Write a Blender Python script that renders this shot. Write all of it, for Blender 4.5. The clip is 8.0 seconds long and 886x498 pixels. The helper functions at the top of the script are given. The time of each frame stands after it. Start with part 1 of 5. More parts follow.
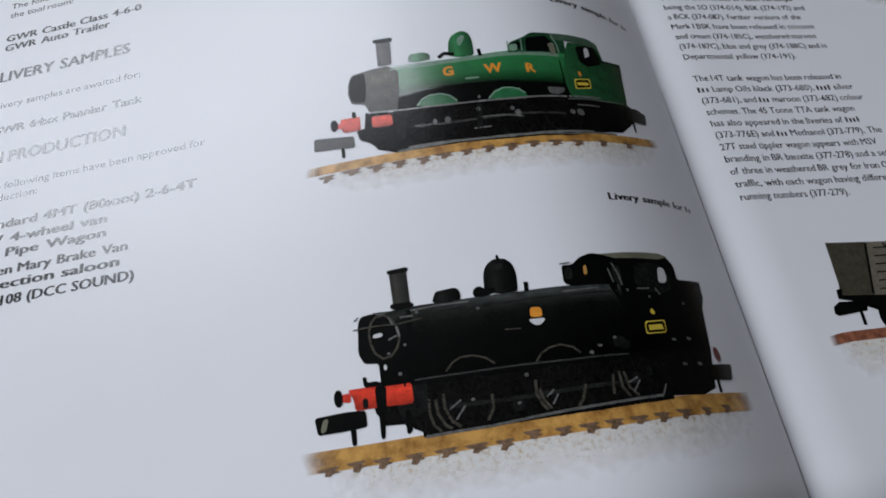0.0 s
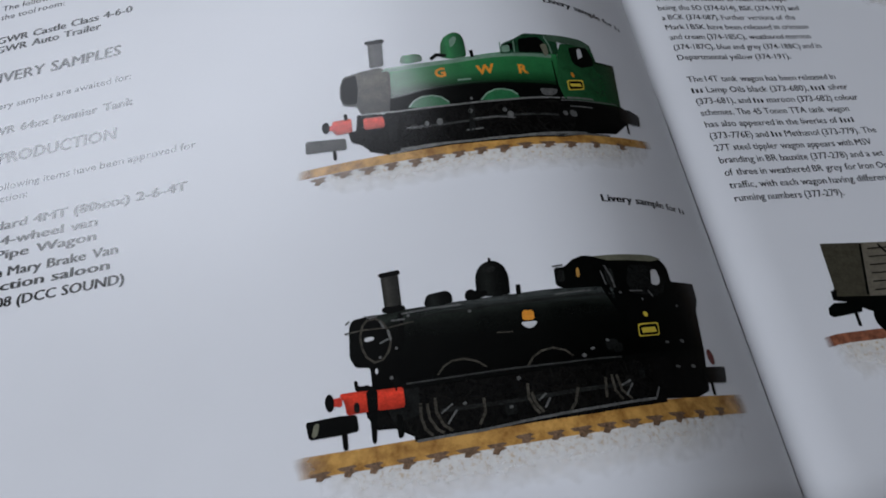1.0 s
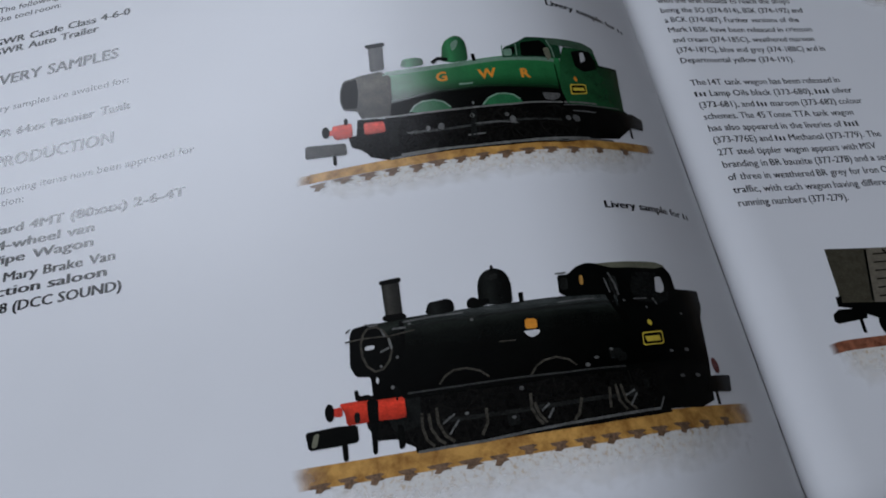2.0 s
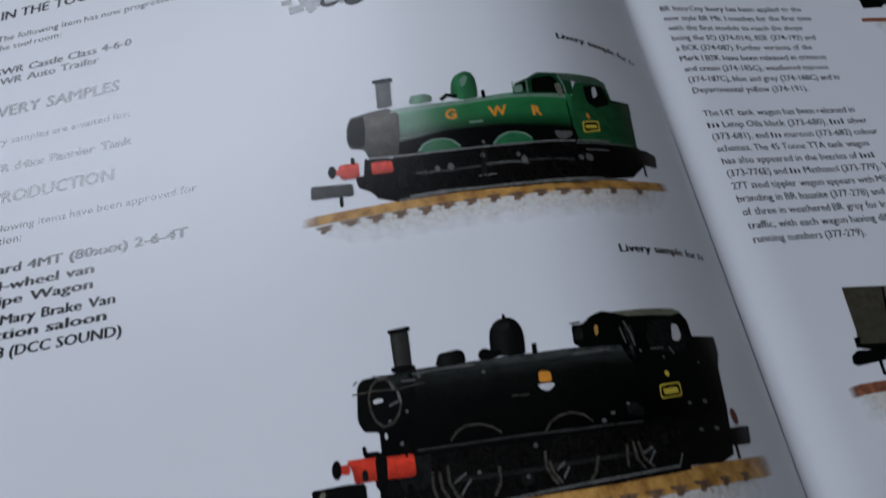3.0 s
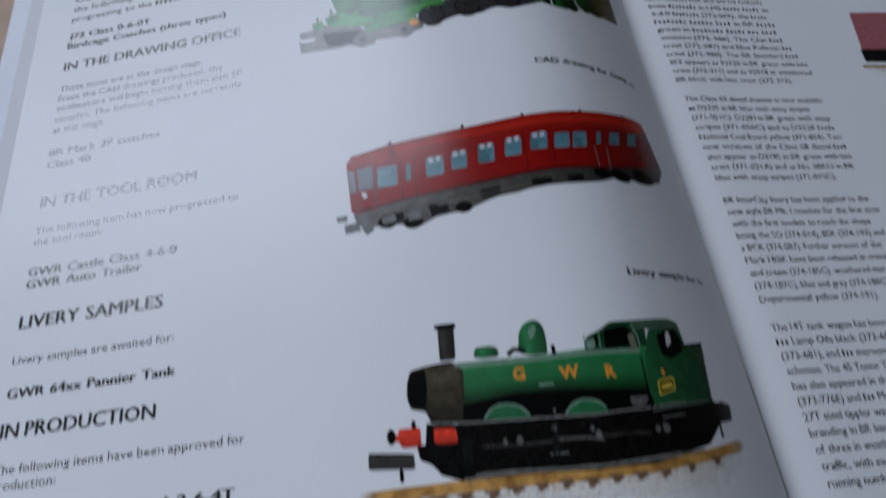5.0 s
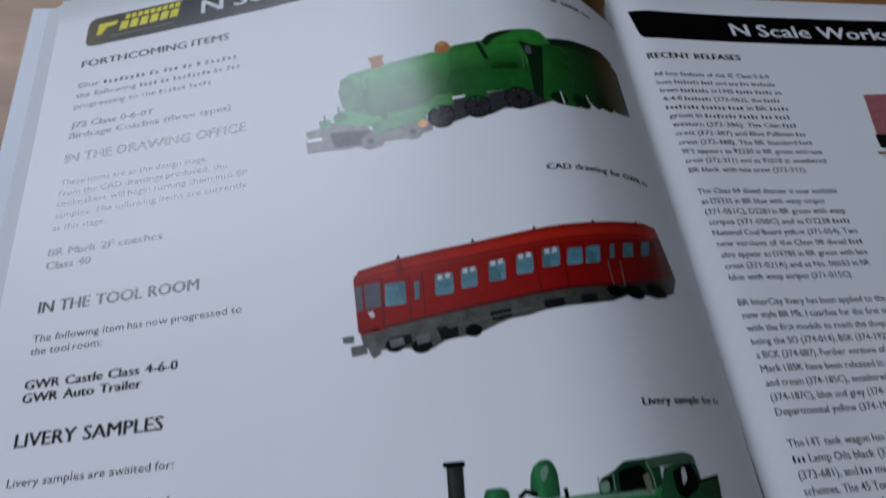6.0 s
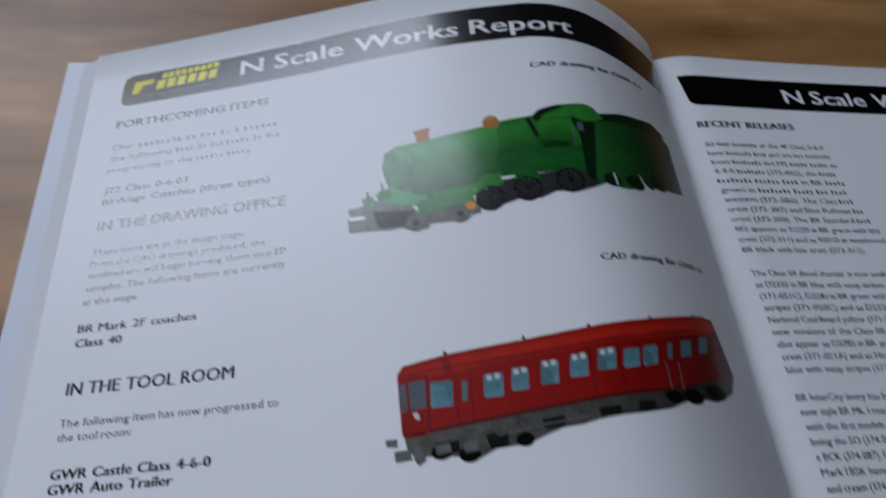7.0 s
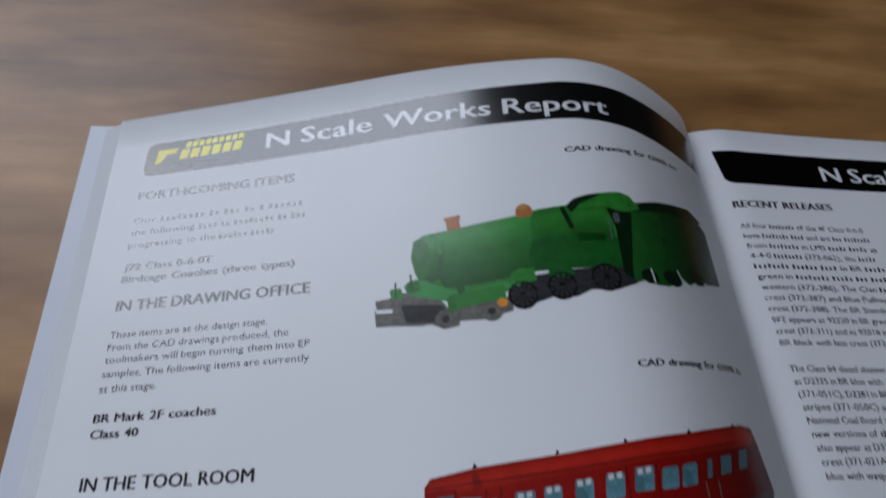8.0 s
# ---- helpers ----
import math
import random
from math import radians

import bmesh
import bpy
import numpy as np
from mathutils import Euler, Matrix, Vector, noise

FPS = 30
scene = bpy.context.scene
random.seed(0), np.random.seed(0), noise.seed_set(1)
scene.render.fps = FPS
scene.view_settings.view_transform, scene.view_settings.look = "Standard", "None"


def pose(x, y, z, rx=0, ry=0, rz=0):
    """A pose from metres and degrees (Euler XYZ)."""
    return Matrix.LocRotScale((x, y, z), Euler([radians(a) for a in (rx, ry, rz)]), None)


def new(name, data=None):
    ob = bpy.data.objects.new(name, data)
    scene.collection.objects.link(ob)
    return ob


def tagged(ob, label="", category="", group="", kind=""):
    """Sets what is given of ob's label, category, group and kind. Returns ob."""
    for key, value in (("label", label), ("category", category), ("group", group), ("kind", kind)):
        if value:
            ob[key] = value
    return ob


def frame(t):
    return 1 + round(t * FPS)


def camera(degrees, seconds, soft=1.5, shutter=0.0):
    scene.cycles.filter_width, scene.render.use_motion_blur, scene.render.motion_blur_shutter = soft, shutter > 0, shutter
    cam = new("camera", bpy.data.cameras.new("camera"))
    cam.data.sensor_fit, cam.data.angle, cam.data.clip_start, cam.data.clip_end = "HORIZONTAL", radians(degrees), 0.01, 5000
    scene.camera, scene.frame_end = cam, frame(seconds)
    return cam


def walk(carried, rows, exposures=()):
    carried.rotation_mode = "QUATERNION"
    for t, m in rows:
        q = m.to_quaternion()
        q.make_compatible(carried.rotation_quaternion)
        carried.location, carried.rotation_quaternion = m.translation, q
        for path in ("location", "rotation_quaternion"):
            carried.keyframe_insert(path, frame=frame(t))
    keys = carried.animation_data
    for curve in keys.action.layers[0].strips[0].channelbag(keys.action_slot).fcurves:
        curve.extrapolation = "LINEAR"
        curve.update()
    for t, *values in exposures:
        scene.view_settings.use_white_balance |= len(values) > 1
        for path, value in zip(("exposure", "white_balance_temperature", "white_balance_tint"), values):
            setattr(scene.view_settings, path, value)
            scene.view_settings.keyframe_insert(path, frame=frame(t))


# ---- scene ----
# The table top is z = 0. The magazine's gutter runs along y at x = 0, its top edge at y = 0.

# ---- camera ----
cam = camera(62.87, 8.0, soft=1.85, shutter=0.9)
ROWS = [
    (0, -0.0975, -0.3009, 0.1693, 28.11, -4.97, -8.61),
    (0.5, -0.0969, -0.3017, 0.1692, 28.07, -4.74, -8.62),
    (1, -0.0960, -0.3003, 0.1689, 28.16, -4.99, -8.83),
    (2.5, -0.0962, -0.2945, 0.1677, 28.06, -5.08, -8.82),
    (3, -0.0966, -0.2880, 0.1679, 28.34, -5.11, -8.76),
    (3.5, -0.0975, -0.2796, 0.1695, 28.86, -5.27, -8.43),
    (4, -0.0988, -0.2661, 0.1723, 29.03, -5.26, -7.86),
    (4.5, -0.0992, -0.2523, 0.1750, 29.49, -5.32, -7.25),
    (5, -0.1043, -0.2358, 0.1830, 29.48, -5.78, -6.89),
    (6.5, -0.1047, -0.1991, 0.1925, 30.54, -6.21, -5.81),
    (7, -0.1115, -0.1879, 0.1930, 30.88, -6.01, -4.61),
    (7.5, -0.1152, -0.1766, 0.1964, 31.15, -6.17, -3.61),
    (8, -0.1162, -0.1656, 0.1979, 31.60, -6.19, -3.01),
]
# the clip's camera darkens and cools its picture a little after the start
EXPOSURES = [(0.0, -0.04, 6500, 10), (1.2, -0.31, 6350, 10), (2.5, -0.44, 6150, 10), (6.5, -0.47, 6000, 10), (8.0, -0.5, 6150, 10)]
walk(cam, [(t, pose(x, y, z, rx, ry, rz)) for t, x, y, z, rx, ry, rz in ROWS], EXPOSURES)

# ---- light ----
world = bpy.data.worlds.new("daylight")
scene.world = world
world.use_nodes = True
sky = world.node_tree.nodes.new("ShaderNodeTexSky")
sky.sky_type, sky.sun_disc = "NISHITA", False
sky.sun_elevation, sky.sun_rotation = radians(38), radians(150)
backdrop = world.node_tree.nodes["Background"]
backdrop.inputs["Strength"].default_value = 0.12
world.node_tree.links.new(sky.outputs["Color"], backdrop.inputs["Color"])

WIN_X0, WIN_X1, WIN_Z0, WIN_Z1 = -2.05, -0.32, 0.78, 1.6
# ceiling opening added for a fill lamp; no such source is known
FILL_X0, FILL_X1, FILL_Y0, FILL_Y1 = -2.2, -1.12, -1.6, -0.5
NORTH, SOUTH, WEST, EAST, FLOOR, CEILING = 1.0, -2.4, -2.35, 1.9, -0.75, 1.65


def lamp(name, power, colour, width, height, place):
    data = bpy.data.lights.new(name, "AREA")
    data.shape, data.size, data.size_y, data.energy, data.color = "RECTANGLE", width, height, power, colour
    ob = new(name, data)
    ob.matrix_world = place
    return ob


DAYLIGHT = (0.87, 0.91, 1.0)
lamp("window_daylight", 37.0, DAYLIGHT, WIN_X1 - WIN_X0, WIN_Z1 - WIN_Z0, pose((WIN_X0 + WIN_X1) / 2, NORTH + 0.03, (WIN_Z0 + WIN_Z1) / 2, -90, 0, 0))
# unseen fill lamp, added overhead to light the pages from the left
lamp("roof_fill_lamp", 31.0, DAYLIGHT, FILL_X1 - FILL_X0, FILL_Y1 - FILL_Y0, pose((FILL_X0 + FILL_X1) / 2, (FILL_Y0 + FILL_Y1) / 2, CEILING + 0.02))


# ---- materials ----
def material(name, rough=0.5, metal=0.0, spec=0.5):
    mat = bpy.data.materials.new(name)
    mat.use_nodes = True
    shader = mat.node_tree.nodes["Principled BSDF"]
    shader.inputs["Roughness"].default_value = rough
    shader.inputs["Metallic"].default_value = metal
    shader.inputs["Specular IOR Level"].default_value = spec
    return mat, mat.node_tree.nodes, mat.node_tree.links, shader


def ramp(nodes, stops):
    node = nodes.new("ShaderNodeValToRGB")
    while len(node.color_ramp.elements) < len(stops):
        node.color_ramp.elements.new(0.5)
    for element, (at, colour) in zip(node.color_ramp.elements, stops):
        element.position, element.color = at, (*colour, 1)
    return node


def noise_node(nodes, links, vector, scale, detail=4.0, rough=0.55):
    node = nodes.new("ShaderNodeTexNoise")
    node.inputs["Scale"].default_value, node.inputs["Detail"].default_value = scale, detail
    node.inputs["Roughness"].default_value = rough
    links.new(vector, node.inputs["Vector"])
    return node


def shade(colour, k):
    return tuple(min(1.0, c * k) for c in colour)


GLOSS = 0.19


def ink(name, colour, low=0.75, high=1.25, scale=0.35, rough=GLOSS, spec=0.55, fine=2.2, grade=None):
    """Printed ink on coated paper: two scales of tone, in print millimetres; grade: (axis, stops) of printed modelling
    over a shape, with the gutter's shade added on some.
    """
    mat, nodes, links, shader = material(name, rough, 0.0, spec)
    uv = nodes.new("ShaderNodeUVMap")
    uv.uv_map = "print"
    broad = noise_node(nodes, links, uv.outputs["UV"], scale, 3)
    tones = ramp(nodes, [(0.3, shade(colour, low)), (0.7, shade(colour, high))])
    grain = noise_node(nodes, links, uv.outputs["UV"], fine, 2)
    mix = nodes.new("ShaderNodeMath")
    mix.operation = "MULTIPLY_ADD"
    mix.inputs[1].default_value = 0.5
    half = nodes.new("ShaderNodeMath")
    half.operation = "MULTIPLY"
    half.inputs[1].default_value = 0.5
    links.new(grain.outputs["Fac"], half.inputs[0])
    links.new(broad.outputs["Fac"], mix.inputs[0])
    links.new(half.outputs[0], mix.inputs[2])
    links.new(mix.outputs[0], tones.inputs["Fac"])
    final = tones.outputs["Color"]
    if grade:
        axis, stops = grade
        span = nodes.new("ShaderNodeUVMap")
        span.uv_map = "span"
        split = nodes.new("ShaderNodeSeparateXYZ")
        links.new(span.outputs["UV"], split.inputs[0])
        top = max(k for _, k in stops)
        curve = ramp(nodes, [(at, (k / top, k / top, k / top)) for at, k in stops])
        links.new(split.outputs[axis], curve.inputs["Fac"])
        scaled = nodes.new("ShaderNodeVectorMath")
        scaled.operation = "SCALE"
        scaled.inputs["Scale"].default_value = top
        links.new(curve.outputs["Color"], scaled.inputs[0])
        product = nodes.new("ShaderNodeVectorMath")
        product.operation = "MULTIPLY"
        links.new(tones.outputs["Color"], product.inputs[0])
        links.new(scaled.outputs[0], product.inputs[1])
        final = product.outputs[0]
    links.new(final, shader.inputs["Base Color"])
    return mat


def paper(name, colour, rough=0.4):
    mat, nodes, links, shader = material(name, rough, 0.0, 0.34)
    place = nodes.new("ShaderNodeTexCoord")
    broad = noise_node(nodes, links, place.outputs["Object"], 14, 3)
    tones = ramp(nodes, [(0.25, shade(colour, 0.965)), (0.75, shade(colour, 1.02))])
    links.new(broad.outputs["Fac"], tones.inputs["Fac"])
    links.new(tones.outputs["Color"], shader.inputs["Base Color"])
    ripple = noise_node(nodes, links, place.outputs["Object"], 38, 3)
    bump = nodes.new("ShaderNodeBump")
    bump.inputs["Strength"].default_value, bump.inputs["Distance"].default_value = 0.12, 0.001
    links.new(ripple.outputs["Fac"], bump.inputs["Height"])
    links.new(bump.outputs["Normal"], shader.inputs["Normal"])
    return mat


PAPER_WHITE = (0.78, 0.79, 0.81)
PAPER = paper("coated_paper", PAPER_WHITE, 0.32)
PAPER_UNDER = paper("under_paper", (0.72, 0.75, 0.82))


def page_edges():
    mat, nodes, links, shader = material("page_edges", 0.6)
    place = nodes.new("ShaderNodeTexCoord")
    wave = nodes.new("ShaderNodeTexWave")
    wave.bands_direction = "Z"
    wave.inputs["Scale"].default_value, wave.inputs["Distortion"].default_value = 900, 1.5
    links.new(place.outputs["Object"], wave.inputs["Vector"])
    tones = ramp(nodes, [(0.0, (0.5, 0.51, 0.53)), (1.0, (0.75, 0.76, 0.78))])
    links.new(wave.outputs["Fac"], tones.inputs["Fac"])
    links.new(tones.outputs["Color"], shader.inputs["Base Color"])
    return mat


EDGES = page_edges()
INK_TEXT = ink("ink_text", (0.008, 0.008, 0.009), spec=0.85)
INK_GREY_TEXT = ink("ink_grey_text", (0.022, 0.022, 0.025), spec=0.85)
INK_BAR_PLAIN = ink("ink_plain_bar", (0.0015, 0.0015, 0.0017), spec=0.2)


def header_ink():
    """Black header print whose outer end is blended with olive gold over 30 mm."""
    mat, nodes, links, shader = material("ink_header_bar", GLOSS, 0.0, 0.72)
    uv = nodes.new("ShaderNodeUVMap")
    uv.uv_map = "print"
    split = nodes.new("ShaderNodeSeparateXYZ")
    links.new(uv.outputs["UV"], split.inputs[0])
    along = nodes.new("ShaderNodeMapRange")
    along.inputs["From Min"].default_value, along.inputs["From Max"].default_value = -200.0, -165.0
    links.new(split.outputs["X"], along.inputs["Value"])
    tones = ramp(nodes, [(0.0, (0.11, 0.08, 0.032)), (0.35, (0.045, 0.038, 0.018)), (1.0, (0.003, 0.003, 0.0033))])
    links.new(along.outputs["Result"], tones.inputs["Fac"])
    links.new(tones.outputs["Color"], shader.inputs["Base Color"])
    return mat


INK_BAR = header_ink()
INK_PAPER = ink("ink_unprinted", (0.78, 0.79, 0.81), 0.97, 1.02)
INK_WHITE = ink("ink_knockout", (0.76, 0.77, 0.79), 0.95, 1.03)
INK_BLACK = ink("ink_black", (0.0016, 0.0019, 0.0016), 0.3, 2.4, spec=0.12)
INK_WORKS = ink("ink_works", (0.0018, 0.0018, 0.0016), 0.1, 4.0, 0.4, spec=0.12, fine=1.2)
INK_COAL = ink("ink_coal", (0.006, 0.0066, 0.006), 0.2, 2.4, 0.6, spec=0.12)
INK_WHEEL = ink("ink_wheel", (0.0035, 0.0034, 0.003), 0.0, 3.2, 0.3, spec=0.1)
INK_SMOKE = ink("ink_smokebox", (0.034, 0.033, 0.029), 0.5, 1.6, spec=0.26)
INK_STEEL = ink("ink_steel", (0.15, 0.15, 0.14), 0.4, 1.5, 0.6)
INK_STEEL_DARK = ink("ink_dark_steel", (0.024, 0.025, 0.023), 0.1, 2.2, 0.25)
INK_GLINT = ink("ink_glint", (0.042, 0.038, 0.03), 0.05, 2.2, 0.5, spec=0.2)
INK_DIM = ink("ink_dim_edge", (0.01, 0.0105, 0.0095), 0.05, 2.6, 0.3, spec=0.12)
INK_STEEL_MID = ink("ink_mid_steel", (0.1, 0.1, 0.095), 0.3, 1.7, 0.6)
INK_PALE = ink("ink_pale", (0.6, 0.6, 0.6), 0.8, 1.15)
INK_GREEN = ink("ink_loco_green", (0.021, 0.125, 0.047), 0.65, 1.35)
INK_GREEN_DEEP = ink("ink_deep_green", (0.01, 0.046, 0.02), 0.45, 1.7, spec=0.45)
INK_GREEN_PALE = ink("ink_pale_green", (0.17, 0.28, 0.2), 0.6, 1.3)
INK_GREEN_GREY = ink("ink_roof_green", (0.06, 0.11, 0.07), 0.7, 1.3)
INK_ORANGE = ink("ink_orange", (0.72, 0.28, 0.03), 0.8, 1.15)
INK_YELLOW = ink("ink_yellow", (0.72, 0.55, 0.06), 0.8, 1.1)
INK_LOGO = ink("ink_logo_yellow", (0.8, 0.72, 0.05), 0.9, 1.05)
INK_RED = ink("ink_beam_red", (0.64, 0.045, 0.025), 0.6, 1.3, 0.6, spec=0.35)
INK_RED_DARK = ink("ink_dark_red", (0.12, 0.015, 0.015), 0.6, 1.4)
INK_SLEEPER = ink("ink_sleeper", (0.13, 0.08, 0.048), 0.35, 2.2, 0.6)
INK_RUST_RED = ink("ink_rust_red", (0.25, 0.085, 0.04), 0.6, 1.5, 0.5)
INK_BRASS = ink("ink_brass", (0.45, 0.24, 0.06), 0.7, 1.3)
INK_OLIVE = ink("ink_olive", (0.16, 0.16, 0.11), 0.6, 1.4)
INK_CAD_GREEN = ink("ink_cad_green", (0.03, 0.2, 0.026), 0.6, 1.4, 0.22)
INK_CAD_PALE = ink("ink_cad_pale_green", (0.045, 0.3, 0.065), 0.75, 1.2, 0.22)
INK_CAD_MID = ink("ink_cad_mid_green", (0.023, 0.155, 0.02), 0.65, 1.35, 0.22)
INK_CAD_DARK = ink("ink_cad_dark_green", (0.01, 0.09, 0.014), 0.55, 1.5, 0.22)
INK_CAD_BLACK = ink("ink_cad_black", (0.004, 0.016, 0.005), 0.6, 1.6, spec=0.35)
INK_CAD_GREY = ink("ink_cad_grey", (0.12, 0.115, 0.098), 0.35, 1.7, 0.5)
INK_CAD_COAL = ink("ink_cad_coal", (0.024, 0.024, 0.026), 0.4, 1.9, 0.5, spec=0.4)
INK_COPPER = ink("ink_copper", (0.4, 0.155, 0.05), 0.75, 1.2, spec=0.35)
INK_COACH = ink("ink_coach_red", (0.235, 0.006, 0.004), 0.7, 1.3, 0.2, spec=0.35)
INK_COACH_DARK = ink("ink_coach_dark", (0.07, 0.004, 0.005), 0.75, 1.3, 0.2)
INK_SLATE = ink("ink_slate", (0.09, 0.1, 0.12), 0.7, 1.3)
INK_TEAL_DARK = ink("ink_window_dark_teal", (0.08, 0.16, 0.19), 0.8, 1.2)
INK_FRAME_GREY = ink("ink_underframe", (0.11, 0.115, 0.11), 0.5, 1.5, 0.5)
INK_WAGON = ink("ink_wagon", (0.14, 0.125, 0.095), 0.6, 1.4, 0.5)
INK_WAGON_DARK = ink("ink_wagon_end", (0.055, 0.05, 0.034), 0.6, 1.4, 0.5)
BARREL = ("X", [(0.0, 0.5), (0.3, 1.7), (0.6, 0.9), (1.0, 0.45)])
INK_TANK_SIDE = ink("ink_tank_side", (0.019, 0.13, 0.04), 0.8, 1.2, grade=("Y", [(0.0, 0.12), (0.18, 0.5), (0.4, 1.05), (0.8, 1.3), (0.9, 1.7), (1.0, 1.9)]))
INK_GREEN_DOME = ink("ink_green_dome", (0.021, 0.135, 0.045), 0.8, 1.2, grade=("X", [(0.0, 0.5), (0.35, 1.5), (0.6, 0.9), (1.0, 0.4)]))
INK_CAB_GREEN = ink("ink_cab_green", (0.013, 0.07, 0.024), 0.6, 1.5, spec=0.35, grade=("X", [(0.0, 1.3), (0.5, 1.0), (0.85, 0.7), (1.0, 0.35)]))
INK_SMOKE_ROUND = ink("ink_round_smokebox", (0.05, 0.043, 0.026), 0.35, 1.7, 0.4, spec=0.26, grade=("Y", [(0.0, 0.35), (0.5, 0.9), (0.8, 1.3), (1.0, 0.8)]))
INK_CHIMNEY = ink("ink_chimney", (0.024, 0.023, 0.019), 0.7, 1.4, spec=0.26, grade=BARREL)
INK_BLACK_TANK = ink("ink_black_tank", (0.002, 0.0025, 0.002), 0.5, 1.9, 0.25, spec=0.12, grade=("Y", [(0.0, 0.25), (0.55, 0.8), (0.75, 1.8), (0.9, 7.0), (1.0, 4.0)]))
INK_BLACK_ROUND = ink("ink_black_round", (0.004, 0.0046, 0.004), 0.6, 1.5, spec=0.12, grade=("X", [(0.0, 0.4), (0.35, 2.6), (0.6, 1.0), (1.0, 0.3)]))
INK_CAD_BARREL = ink("ink_cad_barrel", (0.034, 0.215, 0.036), 0.8, 1.2, 0.2, grade=("Y", [(0.0, 0.42), (0.3, 0.62), (0.6, 0.85), (0.85, 1.3), (1.0, 1.15)]))
INK_CAD_FIREBOX = ink("ink_cad_firebox", (0.024, 0.16, 0.021), 0.75, 1.25, 0.2, grade=("Y", [(0.0, 0.4), (0.5, 0.75), (0.85, 1.2), (1.0, 0.9)]))
# tender green falls to near black towards the gutter
INK_CAD_TENDER = ink("ink_cad_tender", (0.015, 0.1, 0.017), 0.7, 1.3, 0.2, grade=("X", [(0.0, 1.15), (0.35, 0.75), (0.65, 0.35), (1.0, 0.12)]))
# right end darkened: printed tone plus the page bend's shade, put into the ink
INK_COACH_SIDE = ink("ink_coach_side", (0.235, 0.006, 0.004), 0.8, 1.2, 0.2, spec=0.35, grade=("X", [(0.0, 1.2), (0.5, 1.0), (0.8, 0.7), (1.0, 0.35)]))
INK_COACH_TOP = ink("ink_coach_top", (0.34, 0.014, 0.007), 0.8, 1.2, 0.2, spec=0.35, grade=("Y", [(0.0, 0.75), (0.45, 1.25), (0.75, 1.0), (1.0, 0.6)]))
INK_UNDERFRAME = ink("ink_graded_underframe", (0.055, 0.054, 0.046), 0.35, 1.7, 0.35, grade=("X", [(0.0, 1.5), (0.5, 1.0), (0.75, 0.5), (1.0, 0.2)]))
INK_PANE = ink("ink_coach_pane", (0.1, 0.225, 0.27), 0.65, 1.3, 0.6, grade=("Y", [(0.0, 1.15), (0.5, 0.85), (0.75, 1.0), (1.0, 0.7)]))
INK_BUFFER_RED = ink("ink_buffer_red", (0.66, 0.045, 0.02), 0.65, 1.3, 0.6, spec=0.3, grade=("Y", [(0.0, 0.55), (0.4, 0.95), (0.8, 1.2), (1.0, 0.8)]))
INK_PINK = ink("ink_pink", (0.35, 0.12, 0.13), 0.7, 1.3, 0.5)


def faded_ink(name, dark, light, spots, amount, sharp, soft_speck=0.28):
    """Speckled print that runs out into bare paper along the second layout, whose v is 1 inside and 0 at the rim."""
    mat, nodes, links, shader = material(name, GLOSS)
    uv = nodes.new("ShaderNodeUVMap")
    uv.uv_map = "print"
    rim = nodes.new("ShaderNodeUVMap")
    rim.uv_map = "rim"
    split = nodes.new("ShaderNodeSeparateXYZ")
    links.new(rim.outputs["UV"], split.inputs[0])
    speck = noise_node(nodes, links, uv.outputs["UV"], spots, 4, 0.65)
    tones = ramp(nodes, [(0.34, dark), (0.34 + soft_speck, light)])
    links.new(speck.outputs["Fac"], tones.inputs["Fac"])
    patch = noise_node(nodes, links, uv.outputs["UV"], spots * 0.45, 3)
    add = nodes.new("ShaderNodeMath")
    add.operation = "MULTIPLY_ADD"
    add.inputs[1].default_value = 0.5
    links.new(patch.outputs["Fac"], add.inputs[0])
    across = nodes.new("ShaderNodeMath")
    across.operation = "MULTIPLY"
    links.new(split.outputs["X"], across.inputs[0])
    links.new(split.outputs["Y"], across.inputs[1])
    links.new(across.outputs[0], add.inputs[2])
    keep = nodes.new("ShaderNodeMapRange")
    keep.inputs["From Min"].default_value, keep.inputs["From Max"].default_value = 0.42, 0.42 + sharp
    keep.inputs["To Max"].default_value = amount
    links.new(add.outputs[0], keep.inputs["Value"])
    links.new(tones.outputs["Color"], shader.inputs["Base Color"])
    bare = nodes.new("ShaderNodeBsdfTransparent")
    mix = nodes.new("ShaderNodeMixShader")
    links.new(keep.outputs["Result"], mix.inputs["Fac"])
    links.new(bare.outputs[0], mix.inputs[1])
    links.new(shader.outputs[0], mix.inputs[2])
    links.new(mix.outputs[0], nodes["Material Output"].inputs["Surface"])
    return mat


INK_BALLAST = faded_ink("ink_ballast", (0.6, 0.44, 0.26), (0.86, 0.83, 0.76), 0.9, 0.85, 0.8, 0.16)
INK_RAIL = faded_ink("ink_rail", (0.27, 0.125, 0.028), (0.6, 0.33, 0.085), 0.3, 1.0, 0.5)
INK_SHEEN = faded_ink("ink_sheen", (0.02, 0.024, 0.022), (0.055, 0.062, 0.058), 0.3, 0.95, 0.6)
INK_RAIL_RED = faded_ink("ink_red_rail", (0.13, 0.045, 0.025), (0.34, 0.13, 0.07), 0.45, 1.0, 0.5)
INK_RUST_FADE = ink("ink_ochre_rail", (0.27, 0.15, 0.055), 0.6, 1.45, 0.5)


